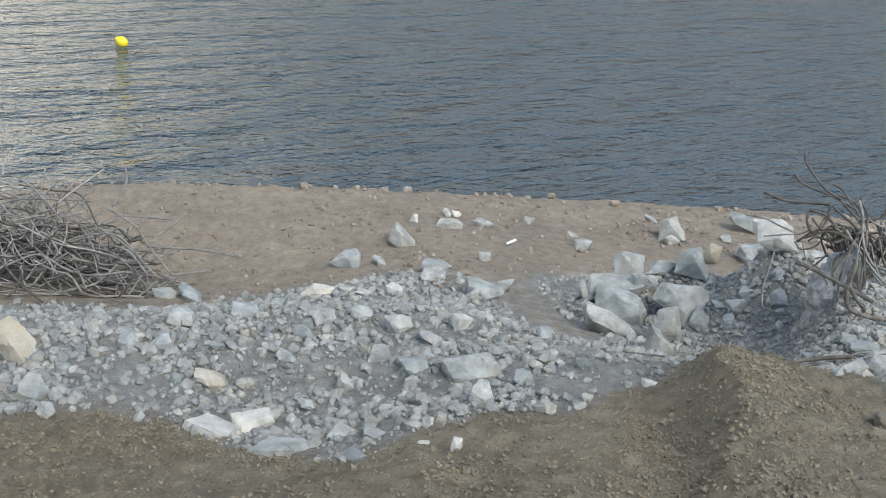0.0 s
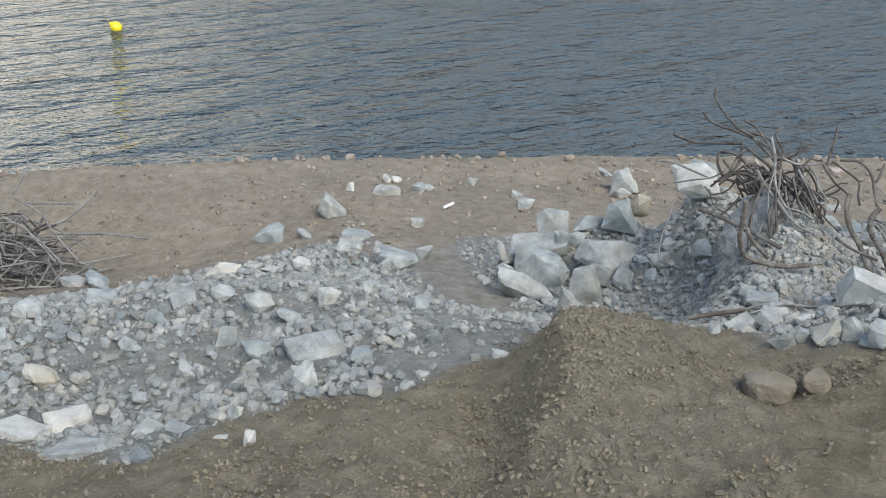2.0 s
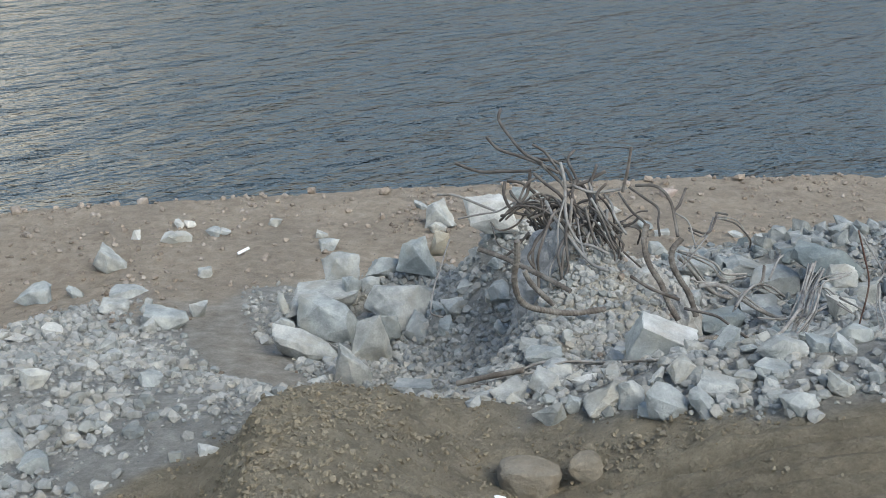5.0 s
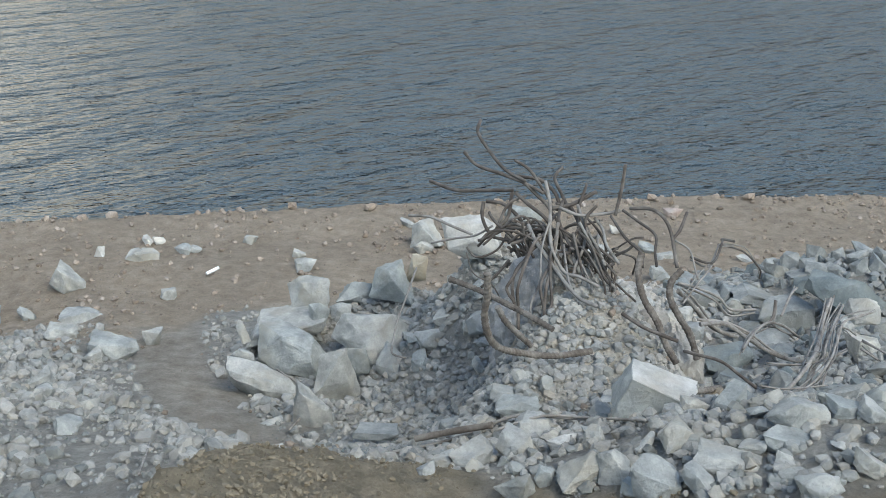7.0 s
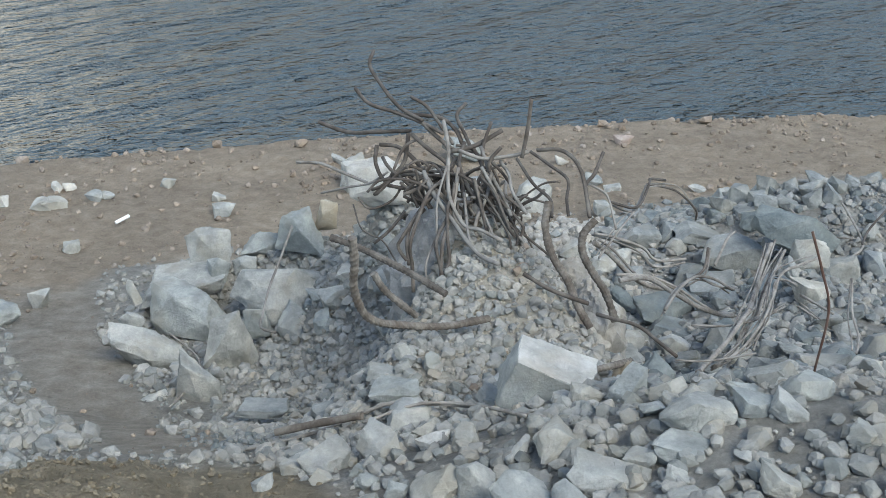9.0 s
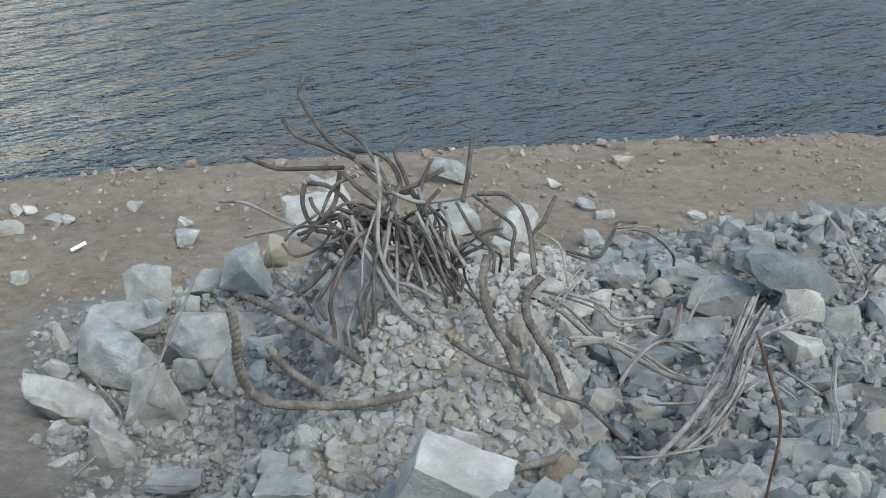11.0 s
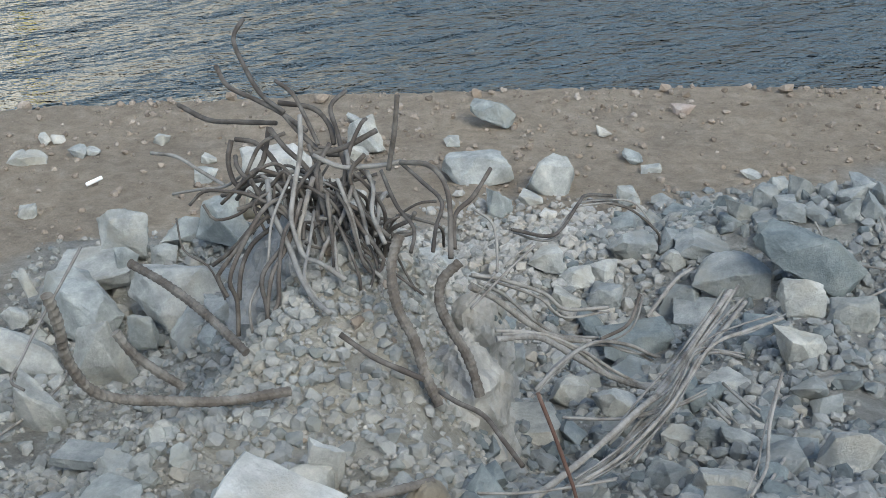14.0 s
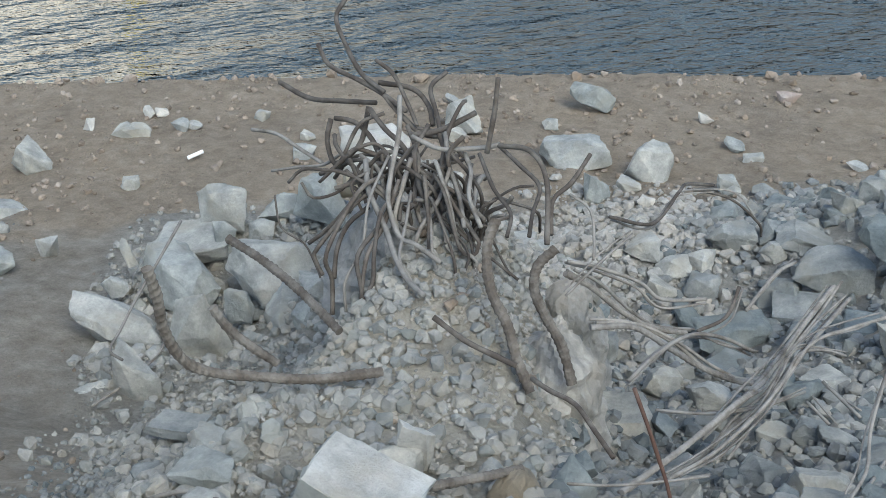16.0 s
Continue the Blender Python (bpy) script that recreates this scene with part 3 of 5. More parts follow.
stone(-2.64, 6.06, 0.15, 0.12, 0.09, 27, 7, 'block')
stone(-2.40, 6.10, 0.14, 0.11, 0.09, -23, 12, 'block')
stone(-2.67, 5.79, 0.12, 0.10, 0.09, -21, 2, 'block')
stone(-2.11, 7.56, 0.15, 0.13, 0.12, 11, 19, 'block')
stone(-1.81, 6.14, 0.14, 0.12, 0.09, 20, 16, 'block')
stone(-1.92, 5.84, 0.13, 0.11, 0.08, 21, 13, 'block')
stone(-2.66, 5.48, 0.11, 0.09, 0.07, -10, 2, 'block')
stone(-2.24, 5.28, 0.11, 0.09, 0.08, 3, 20, 'block')
stone(-1.28, 5.09, 0.10, 0.09, 0.08, 19, 15, 'block')
stone(-3.37, 5.40, 0.13, 0.11, 0.08, -14, 3, 'block')
stone(-3.56, 5.37, 0.12, 0.10, 0.09, -15, 11, 'block')
stone(-2.67, 4.50, 0.24, 0.18, 0.06, -16, 5, 'whiteplate')
stone(-2.52, 4.65, 0.21, 0.15, 0.10, 28, 10, 'white')
stone(-2.23, 4.25, 0.27, 0.20, 0.08, -2, 10, 'slabby')
stone(-1.84, 4.06, 0.13, 0.11, 0.08, -35, 17, 'blue')
stone(-2.00, 4.44, 0.16, 0.12, 0.03, -14, 22, 'slabby')
stone(-1.83, 4.37, 0.12, 0.09, 0.03, 4, 0, 'slabby')
stone(-1.61, 4.44, 0.06, 0.05, 0.05, 34, 3, 'white')
stone(-1.41, 4.12, 0.06, 0.05, 0.07, 27, 3, 'white')
stone(-1.57, 4.21, 0.06, 0.04, 0.02, 26, 22, 'white')
stone(-2.15, 4.47, 0.08, 0.07, 0.05, -26, 16, 'block')
stone(-0.67, 5.18, 0.08, 0.06, 0.04, -4, 16, 'white')
stone(-4.20, 5.24, 0.25, 0.21, 0.22, 2, 13, 'yellow')
stone(-3.64, 4.52, 0.16, 0.13, 0.11, -6, 11, 'block')
stone(-3.44, 4.30, 0.11, 0.09, 0.08, -35, 5, 'block')
stone(0.48, 5.79, 0.12, 0.10, 0.10, -29, 21, 'block')
stone(0.36, 5.71, 0.14, 0.11, 0.07, 34, 10, 'block')
stone(0.52, 6.09, 0.14, 0.12, 0.08, 4, 14, 'block')
stone(0.64, 5.79, 0.10, 0.08, 0.06, 21, 16, 'white')
stone(0.70, 5.36, 0.13, 0.11, 0.11, 21, 19, 'block')
stone(0.92, 5.23, 0.13, 0.11, 0.13, -17, 12, 'block')
stone(0.99, 5.47, 0.13, 0.11, 0.08, 11, 8, 'block')
stone(1.10, 5.26, 0.18, 0.11, 0.06, -18, 10, 'block')
stone(1.02, 5.18, 0.09, 0.07, 0.08, -25, 13, 'block')
stone(1.17, 5.32, 0.07, 0.06, 0.06, -17, 19, 'block')
stone(1.26, 5.33, 0.13, 0.10, 0.05, -13, 21, 'slabby')
stone(1.29, 5.44, 0.17, 0.14, 0.10, 12, 9, 'block')
stone(1.43, 5.47, 0.10, 0.08, 0.05, 9, 20, 'block')
stone(1.50, 5.44, 0.09, 0.07, 0.05, -24, 20, 'block')
stone(1.31, 5.06, 0.11, 0.09, 0.07, 16, 2, 'block')
stone(1.26, 5.16, 0.08, 0.06, 0.04, 7, 5, 'block')
stone(1.45, 5.16, 0.09, 0.08, 0.05, 12, 20, 'block')
stone(0.60, 5.38, 0.05, 0.04, 0.07, -13, 10, 'block')
stone(0.80, 5.35, 0.11, 0.09, 0.10, -33, 9, 'block')
stone(0.53, 5.35, 0.11, 0.09, 0.08, -33, 19, 'blue')
stone(1.04, 5.82, 0.10, 0.08, 0.06, -24, 16, 'block')
stone(0.74, 5.67, 0.07, 0.06, 0.07, -23, 11, 'block')
stone(0.26, 5.71, 0.08, 0.07, 0.05, -12, 5, 'block')
stone(0.24, 5.50, 0.06, 0.05, 0.04, 28, 18, 'block')
stone(0.75, 6.20, 0.08, 0.07, 0.06, -26, 21, 'block')
stone(0.21, 6.36, 0.12, 0.09, 0.06, 26, 5, 'blue')
stone(0.39, 6.36, 0.10, 0.08, 0.06, -7, 21, 'block')
stone(0.45, 6.25, 0.15, 0.12, 0.09, 3, 19, 'block')
stone(0.87, 6.40, 0.13, 0.11, 0.10, 16, 22, 'block')
stone(0.48, 5.02, 0.21, 0.17, 0.14, -5, 19, 'boulder')
stone(0.66, 5.03, 0.11, 0.09, 0.10, -7, 15, 'boulder')
stone(1.13, 7.53, 0.31, 0.23, 0.06, 12, 9, 'slabby')
stone(-0.82, 8.80, 0.13, 0.11, 0.09, 6, 7, 'block')
stone(0.63, 6.68, 0.06, 0.05, 0.03, 32, 17, 'block')
stone(0.92, 6.05, 0.25, 0.20, 0.15, -6, 7, 'whiteslab')
stone(0.90, 6.45, 0.09, 0.04, 0.15, 8, 4, 'whiteplate')

# ---- bars and wires ----


def spline(points, step):
    """Catmull-Rom through the points, at even steps."""
    p = [Vector(v) for v in points]
    p = [p[0] * 2 - p[1]] + p + [p[-1] * 2 - p[-2]]
    out = []
    for a, b, c, d in zip(p, p[1:], p[2:], p[3:]):
        m = max(2, int((c - b).length / step))
        for k in range(m):
            t = k / m
            out.append(0.5 * (2 * b + (c - a) * t + (2 * a - 5 * b + 4 * c - d) * t * t + (3 * b - a - 3 * c + d) * t ** 3))
    return out + [p[-2]]


def tube(points, radius, sides=7, ribbed=False):
    """Vertices and faces of a bar along the points, with slanting ribs if asked."""
    verts, faces = [], []
    side = None
    for k, c in enumerate(points):
        d = (points[min(k + 1, len(points) - 1)] - points[max(k - 1, 0)]).normalized()
        side = (side - d * side.dot(d)) if side is not None else d.orthogonal()
        side.normalize()
        up = d.cross(side)
        for j in range(sides):
            a = 2 * math.pi * j / sides
            r = radius * (1 + 0.14 * noise.noise(c * 23) + 0.08 * noise.noise(c * 61))
            if ribbed:
                r *= 1.0 + 0.11 * (1 if (k + (j if j < sides / 2 else sides - j) // 2) % 3 == 0 else -0.4)
            verts.append(c + (side * math.cos(a) + up * math.sin(a)) * r)
    for k in range(len(points) - 1):
        for j in range(sides):
            a, b = k * sides + j, k * sides + (j + 1) % sides
            faces.append((a, b, b + sides, a + sides))
    faces.append(tuple(range(sides))[::-1])
    faces.append(tuple(range((len(points) - 1) * sides, len(points) * sides)))
    return verts, faces


STYLES = {"rust": (RUST, 0.02, 7, ""), "dust": (DUSTY, 0.02, 7, "pale dust-covered bar"), "ribbed": (DUSTY, 0.0065, 10, "thick ribbed reinforcing bar"), "brown": (BROWN, 0.0065, 10, "thick brown ribbed reinforcing bar"), "red": (RED, 0.02, 8, "reddish rusty rod")}


def bar(parent, radius, *points, style="rust"):
    material, step, sides, label = STYLES[style]
    verts, faces = tube(spline(points, step), radius, sides, style in ("ribbed", "brown"))
    ob = mesh_object("reinforcing_bar", verts, faces, material, style not in ("ribbed", "brown"))
    ob.parent = parent
    if label:
        tagged(ob, label)
    return ob


# ---- the broken pile with its bars ----
stump = tagged(new("pile_stump"), "crushed concrete pile head with a tangle of bent rusty bars", "pile stump")


def lump(name, centre, size, seed, material, parent, rough=0.16):
    bm = bmesh.new()
    bmesh.ops.create_icosphere(bm, subdivisions=5, radius=1)
    for v in bm.verts:
        d = v.co.normalized()
        q = Vector((d.x * size[0], d.y * size[1], d.z * size[2])) * 4.5 + Vector((seed, seed * 2, 0))
        n = noise.noise(q * 1.3) * 0.9 + noise.noise(q * 3.5) * 0.55 + abs(noise.noise(q * 8)) * 0.45 + noise.noise(q * 18) * 0.16
        out = Vector((d.x / size[0], d.y / size[1], d.z / size[2])).normalized() * rough * n * min(size) * 1.3
        v.co = Vector((d.x * size[0], d.y * size[1], d.z * size[2])) + out + Vector(centre)
    me = bpy.data.meshes.new(name)
    bm.to_mesh(me)
    bm.free()
    me.materials.append(material)
    ob = new(name, me)
    ob.parent = parent
    return ob


lump("core", (0.47, 7.42, 1.14), (0.23, 0.21, 0.52), 2.0, CORE, stump, 0.24)
lump("core", (0.97, 7.66, 0.90), (0.13, 0.14, 0.40), 5.0, MORTAR, stump, 0.2)
lump("core", (1.05, 7.2, 0.98), (0.13, 0.17, 0.46), 8.0, MORTAR, stump, 0.34)
lump("core", (0.98, 7.05, 1.1), (0.14, 0.12, 0.22), 9.0, MORTAR, stump, 0.4)
lump("core", (1.17, 6.38, 1.38), (0.07, 0.10, 0.19), 14.0, EARTHY, stump, 0.16)

bar(stump, 0.0079, (0.09, 7.97, 2.09), (0.09, 7.88, 2.05), (0.16, 7.80, 1.98), (0.24, 7.73, 1.92), (0.34, 7.67, 1.89), style='rust')
bar(stump, 0.0079, (0.03, 7.85, 1.96), (0.10, 7.78, 1.92), (0.22, 7.73, 1.90), (0.33, 7.68, 1.88), (0.43, 7.63, 1.85), style='rust')
bar(stump, 0.0088, (-0.14, 7.87, 1.80), (0.00, 7.81, 1.78), (0.14, 7.77, 1.80), (0.28, 7.74, 1.82), style='rust')
bar(stump, 0.007, (0.28, 7.76, 1.96), (0.35, 7.73, 1.93), (0.41, 7.68, 1.87), (0.47, 7.62, 1.81), style='rust')
bar(stump, 0.0088, (0.28, 7.77, 1.88), (0.40, 7.77, 1.87), (0.47, 7.73, 1.83), (0.50, 7.68, 1.79), style='rust')
bar(stump, 0.0079, (0.50, 7.82, 1.92), (0.47, 7.75, 1.89), (0.51, 7.69, 1.83), (0.54, 7.64, 1.79), style='rust')
bar(stump, 0.0079, (0.79, 7.46, 2.06), (0.78, 7.45, 1.95), (0.76, 7.44, 1.83), style='rust')
bar(stump, 0.0079, (0.44, 7.56, 1.93), (0.47, 7.47, 1.85), (0.48, 7.37, 1.76), (0.50, 7.29, 1.70), (0.56, 7.22, 1.63), (0.62, 7.19, 1.63), (0.71, 7.16, 1.60), style='dust')
bar(stump, 0.0088, (0.15, 7.66, 1.78), (0.15, 7.62, 1.72), (0.19, 7.58, 1.66), (0.23, 7.60, 1.68), (0.27, 7.63, 1.73), (0.28, 7.68, 1.83), style='rust')
bar(stump, 0.0088, (0.16, 7.67, 1.78), (0.23, 7.66, 1.78), (0.29, 7.64, 1.75), (0.34, 7.60, 1.71), (0.37, 7.56, 1.67), style='rust')
bar(stump, 0.0079, (0.21, 7.55, 1.65), (0.28, 7.55, 1.64), (0.35, 7.56, 1.65), (0.38, 7.58, 1.70), style='rust')
bar(stump, 0.0097, (0.67, 7.61, 1.88), (0.62, 7.60, 1.85), (0.56, 7.58, 1.82), (0.47, 7.56, 1.80), style='rust')
bar(stump, 0.0079, (0.51, 7.47, 1.84), (0.60, 7.47, 1.81), (0.67, 7.49, 1.81), (0.74, 7.50, 1.82), (0.78, 7.51, 1.83), style='dust')
bar(stump, 0.0088, (0.38, 7.41, 1.77), (0.43, 7.31, 1.72), (0.51, 7.23, 1.65), (0.58, 7.14, 1.60), (0.64, 7.08, 1.57), (0.71, 7.02, 1.57), style='dust')
bar(stump, 0.0079, (0.51, 7.46, 1.77), (0.51, 7.39, 1.72), (0.51, 7.31, 1.64), (0.55, 7.26, 1.60), (0.61, 7.24, 1.58), style='dust')
bar(stump, 0.007, (0.64, 7.45, 1.76), (0.63, 7.37, 1.69), (0.60, 7.29, 1.63), (0.60, 7.24, 1.60), style='dust')
bar(stump, 0.007, (0.59, 7.55, 1.83), (0.63, 7.47, 1.76), (0.69, 7.39, 1.69), (0.73, 7.31, 1.64), style='dust')
bar(stump, 0.0088, (0.34, 7.67, 1.88), (0.40, 7.65, 1.83), (0.48, 7.63, 1.78), (0.56, 7.63, 1.78), style='rust')
bar(stump, 0.0088, (0.30, 7.64, 1.84), (0.37, 7.59, 1.80), (0.45, 7.56, 1.75), (0.50, 7.50, 1.68), style='rust')
bar(stump, 0.0053, (-0.10, 7.68, 1.55), (0.02, 7.66, 1.59), (0.12, 7.64, 1.62), (0.20, 7.62, 1.68), style='dust')
bar(stump, 0.007, (-0.23, 7.80, 1.64), (-0.12, 7.77, 1.65), (-0.01, 7.72, 1.63), (0.10, 7.67, 1.61), style='dust')
bar(stump, 0.0062, (0.74, 7.43, 1.83), (0.81, 7.35, 1.76), (0.88, 7.29, 1.72), (0.89, 7.22, 1.68), style='rust')
bar(stump, 0.0079, (0.82, 7.37, 1.89), (0.92, 7.34, 1.90), (0.99, 7.27, 1.85), (1.03, 7.14, 1.72), style='rust')
bar(stump, 0.0062, (0.79, 7.46, 1.85), (0.87, 7.42, 1.81), (0.94, 7.38, 1.77), (0.94, 7.31, 1.72), (0.95, 7.24, 1.68), style='rust')
bar(stump, 0.007, (1.07, 7.45, 1.86), (1.04, 7.35, 1.81), (1.01, 7.27, 1.79), (1.03, 7.18, 1.73), style='rust')
bar(stump, 0.0044, (1.02, 7.42, 1.74), (1.09, 7.39, 1.71), (1.12, 7.32, 1.64), (1.13, 7.27, 1.62), style='dust')
bar(stump, 0.0079, (0.38, 7.41, 1.61), (0.34, 7.34, 1.58), (0.33, 7.27, 1.53), (0.35, 7.19, 1.47), style='rust')
bar(stump, 0.007, (0.30, 7.43, 1.59), (0.24, 7.39, 1.52), (0.18, 7.37, 1.47), style='rust')
bar(stump, 0.0035, (0.12, 7.29, 1.67), (0.16, 7.24, 1.59), (0.24, 7.23, 1.55), (0.29, 7.20, 1.49), (0.31, 7.18, 1.47), style='rust')
bar(stump, 0.0053, (0.28, 7.59, 1.67), (0.23, 7.54, 1.59), (0.14, 7.51, 1.56), (0.09, 7.53, 1.60), style='rust')
bar(stump, 0.007, (0.35, 7.64, 1.83), (0.27, 7.62, 1.79), (0.22, 7.57, 1.68), (0.18, 7.56, 1.64), (0.14, 7.57, 1.62), style='rust')
bar(stump, 0.0079, (0.52, 7.59, 1.83), (0.51, 7.49, 1.78), (0.55, 7.41, 1.72), (0.61, 7.34, 1.66), style='rust')
bar(stump, 0.0079, (0.55, 7.59, 1.82), (0.60, 7.52, 1.75), (0.61, 7.42, 1.69), (0.65, 7.36, 1.66), style='rust')
bar(stump, 0.007, (0.67, 7.50, 1.79), (0.71, 7.44, 1.76), (0.73, 7.36, 1.72), (0.79, 7.29, 1.66), style='dust')
bar(stump, 0.007, (0.44, 7.61, 1.81), (0.51, 7.52, 1.74), (0.54, 7.40, 1.67), (0.59, 7.32, 1.63), style='rust')
bar(stump, 0.0135, (0.32, 6.32, 1.97), (0.32, 6.34, 1.88), (0.31, 6.36, 1.78), (0.33, 6.39, 1.68), (0.37, 6.44, 1.62), (0.44, 6.52, 1.57), (0.56, 6.62, 1.52), (0.70, 6.73, 1.50), style='brown')
bar(stump, 0.013, (0.08, 7.06, 1.63), (0.21, 7.01, 1.61), (0.34, 6.95, 1.58), (0.45, 6.88, 1.56), (0.54, 6.82, 1.54), style='brown')
bar(stump, 0.012, (0.34, 6.53, 1.75), (0.37, 6.54, 1.69), (0.42, 6.56, 1.63), (0.47, 6.59, 1.57), style='brown')
bar(stump, 0.0045, (-0.06, 7.04, 1.68), (-0.08, 6.92, 1.60), (-0.10, 6.82, 1.53), (-0.10, 6.72, 1.48), (-0.09, 6.65, 1.46), (-0.03, 6.62, 1.46), style='dust')
bar(stump, 0.0145, (0.88, 7.15, 1.77), (0.87, 7.10, 1.70), (0.90, 7.04, 1.61), (0.96, 7.00, 1.53), (1.00, 6.96, 1.45), (1.05, 6.92, 1.38), style='brown')
bar(stump, 0.0145, (1.05, 7.16, 1.70), (1.01, 7.12, 1.66), (1.01, 7.09, 1.60), (1.05, 7.07, 1.53), (1.10, 7.05, 1.46), (1.14, 7.02, 1.36), style='brown')
bar(stump, 0.008, (0.81, 6.83, 1.63), (0.90, 6.82, 1.58), (0.98, 6.82, 1.55), (1.04, 6.82, 1.53), style='rust')
bar(stump, 0.007, (1.07, 6.86, 1.47), (1.13, 6.81, 1.48), (1.21, 6.77, 1.48), (1.28, 6.70, 1.46), (1.34, 6.64, 1.44), style='rust')
bar(stump, 0.011, (1.03, 6.21, 1.61), (1.10, 6.30, 1.58), (1.18, 6.40, 1.55), style='brown')

# loose bars beside it
bundle = tagged(new("bar_bundle"), "loose dusty reinforcing bars and wires sprawled over the rubble", "steel bars")
bar(bundle, 0.007649999999999999, (1.78, 7.74, 1.38), (1.72, 7.52, 1.38), (1.67, 7.30, 1.38), (1.63, 7.09, 1.41), (1.58, 6.90, 1.46), (1.50, 6.68, 1.48), (1.40, 6.45, 1.50), style='ribbed')
bar(bundle, 0.0045, (1.77, 7.76, 1.37), (1.72, 7.54, 1.37), (1.67, 7.31, 1.37), (1.62, 7.10, 1.39), (1.58, 6.91, 1.44), (1.50, 6.70, 1.47), (1.39, 6.46, 1.49), style='dust')
bar(bundle, 0.0045, (1.80, 7.78, 1.38), (1.74, 7.54, 1.37), (1.68, 7.32, 1.37), (1.65, 7.12, 1.40), (1.59, 6.93, 1.45), (1.51, 6.71, 1.47), (1.41, 6.47, 1.49), style='dust')
bar(bundle, 0.0068, (1.83, 7.70, 1.37), (1.76, 7.49, 1.36), (1.70, 7.29, 1.35), (1.66, 7.11, 1.37), (1.59, 6.93, 1.39), (1.54, 6.75, 1.42), (1.46, 6.57, 1.45), style='ribbed')
bar(bundle, 0.004, (1.82, 7.71, 1.36), (1.75, 7.51, 1.35), (1.69, 7.30, 1.34), (1.65, 7.12, 1.35), (1.60, 6.94, 1.38), (1.55, 6.76, 1.39), (1.45, 6.58, 1.43), style='dust')
bar(bundle, 0.004, (1.82, 7.72, 1.37), (1.74, 7.51, 1.37), (1.68, 7.31, 1.36), (1.65, 7.13, 1.37), (1.59, 6.95, 1.40), (1.54, 6.77, 1.41), (1.45, 6.58, 1.44), style='dust')
bar(bundle, 0.0051, (1.94, 7.57, 1.40), (1.84, 7.41, 1.44), (1.75, 7.24, 1.48), (1.70, 7.07, 1.47), (1.65, 6.89, 1.47), (1.57, 6.71, 1.46), (1.49, 6.54, 1.49), style='dust')
bar(bundle, 0.003, (1.92, 7.59, 1.40), (1.82, 7.42, 1.45), (1.73, 7.26, 1.48), (1.68, 7.08, 1.47), (1.64, 6.91, 1.46), (1.55, 6.72, 1.46), (1.48, 6.56, 1.49), style='dust')
bar(bundle, 0.003, (1.95, 7.60, 1.40), (1.86, 7.43, 1.43), (1.76, 7.27, 1.47), (1.71, 7.09, 1.47), (1.67, 6.92, 1.46), (1.59, 6.73, 1.45), (1.51, 6.57, 1.48), style='dust')
bar(bundle, 0.00425, (1.84, 7.39, 1.36), (1.78, 7.29, 1.43), (1.72, 7.17, 1.48), (1.69, 7.03, 1.47), (1.64, 6.87, 1.44), (1.60, 6.73, 1.43), style='dust')
bar(bundle, 0.0025, (1.84, 7.41, 1.36), (1.77, 7.30, 1.43), (1.71, 7.19, 1.49), (1.68, 7.05, 1.47), (1.64, 6.89, 1.44), (1.58, 6.75, 1.43), style='dust')
bar(bundle, 0.0025, (1.82, 7.40, 1.35), (1.77, 7.30, 1.42), (1.71, 7.19, 1.48), (1.68, 7.05, 1.47), (1.63, 6.89, 1.43), (1.58, 6.74, 1.42), style='dust')
bar(bundle, 0.0059499999999999996, (1.77, 7.73, 1.37), (1.71, 7.49, 1.38), (1.66, 7.25, 1.40), (1.60, 7.01, 1.42), (1.53, 6.78, 1.45), style='ribbed')
bar(bundle, 0.0035, (1.78, 7.75, 1.35), (1.72, 7.50, 1.36), (1.67, 7.27, 1.38), (1.60, 7.03, 1.40), (1.53, 6.79, 1.43), style='dust')
bar(bundle, 0.0035, (1.76, 7.76, 1.37), (1.71, 7.52, 1.39), (1.65, 7.27, 1.40), (1.59, 7.04, 1.43), (1.52, 6.79, 1.44), style='dust')
bar(bundle, 0.00425, (1.75, 7.09, 1.42), (1.66, 7.01, 1.41), (1.54, 6.92, 1.42), (1.40, 6.85, 1.45), style='dust')
bar(bundle, 0.0025, (1.75, 7.11, 1.42), (1.67, 7.03, 1.41), (1.54, 6.94, 1.41), (1.41, 6.87, 1.43), style='dust')
bar(bundle, 0.008925, (1.05, 7.27, 1.56), (1.11, 7.35, 1.48), (1.19, 7.42, 1.37), (1.27, 7.50, 1.28), (1.36, 7.61, 1.21), style='ribbed')
bar(bundle, 0.00525, (1.05, 7.29, 1.56), (1.11, 7.37, 1.47), (1.18, 7.44, 1.36), (1.26, 7.52, 1.27), (1.37, 7.63, 1.21), style='dust')
bar(bundle, 0.00525, (1.07, 7.30, 1.56), (1.13, 7.38, 1.48), (1.21, 7.45, 1.36), (1.28, 7.53, 1.27), (1.38, 7.64, 1.21), style='dust')
bar(bundle, 0.008925, (1.15, 7.18, 1.45), (1.26, 7.25, 1.43), (1.36, 7.28, 1.36), (1.46, 7.31, 1.29), (1.55, 7.35, 1.24), (1.61, 7.40, 1.21), style='ribbed')
bar(bundle, 0.00525, (1.16, 7.21, 1.45), (1.26, 7.27, 1.43), (1.37, 7.31, 1.37), (1.47, 7.34, 1.29), (1.55, 7.38, 1.23), (1.63, 7.42, 1.20), style='dust')
bar(bundle, 0.00525, (1.14, 7.21, 1.46), (1.25, 7.27, 1.43), (1.37, 7.31, 1.36), (1.46, 7.33, 1.28), (1.56, 7.38, 1.23), (1.62, 7.43, 1.21), style='dust')
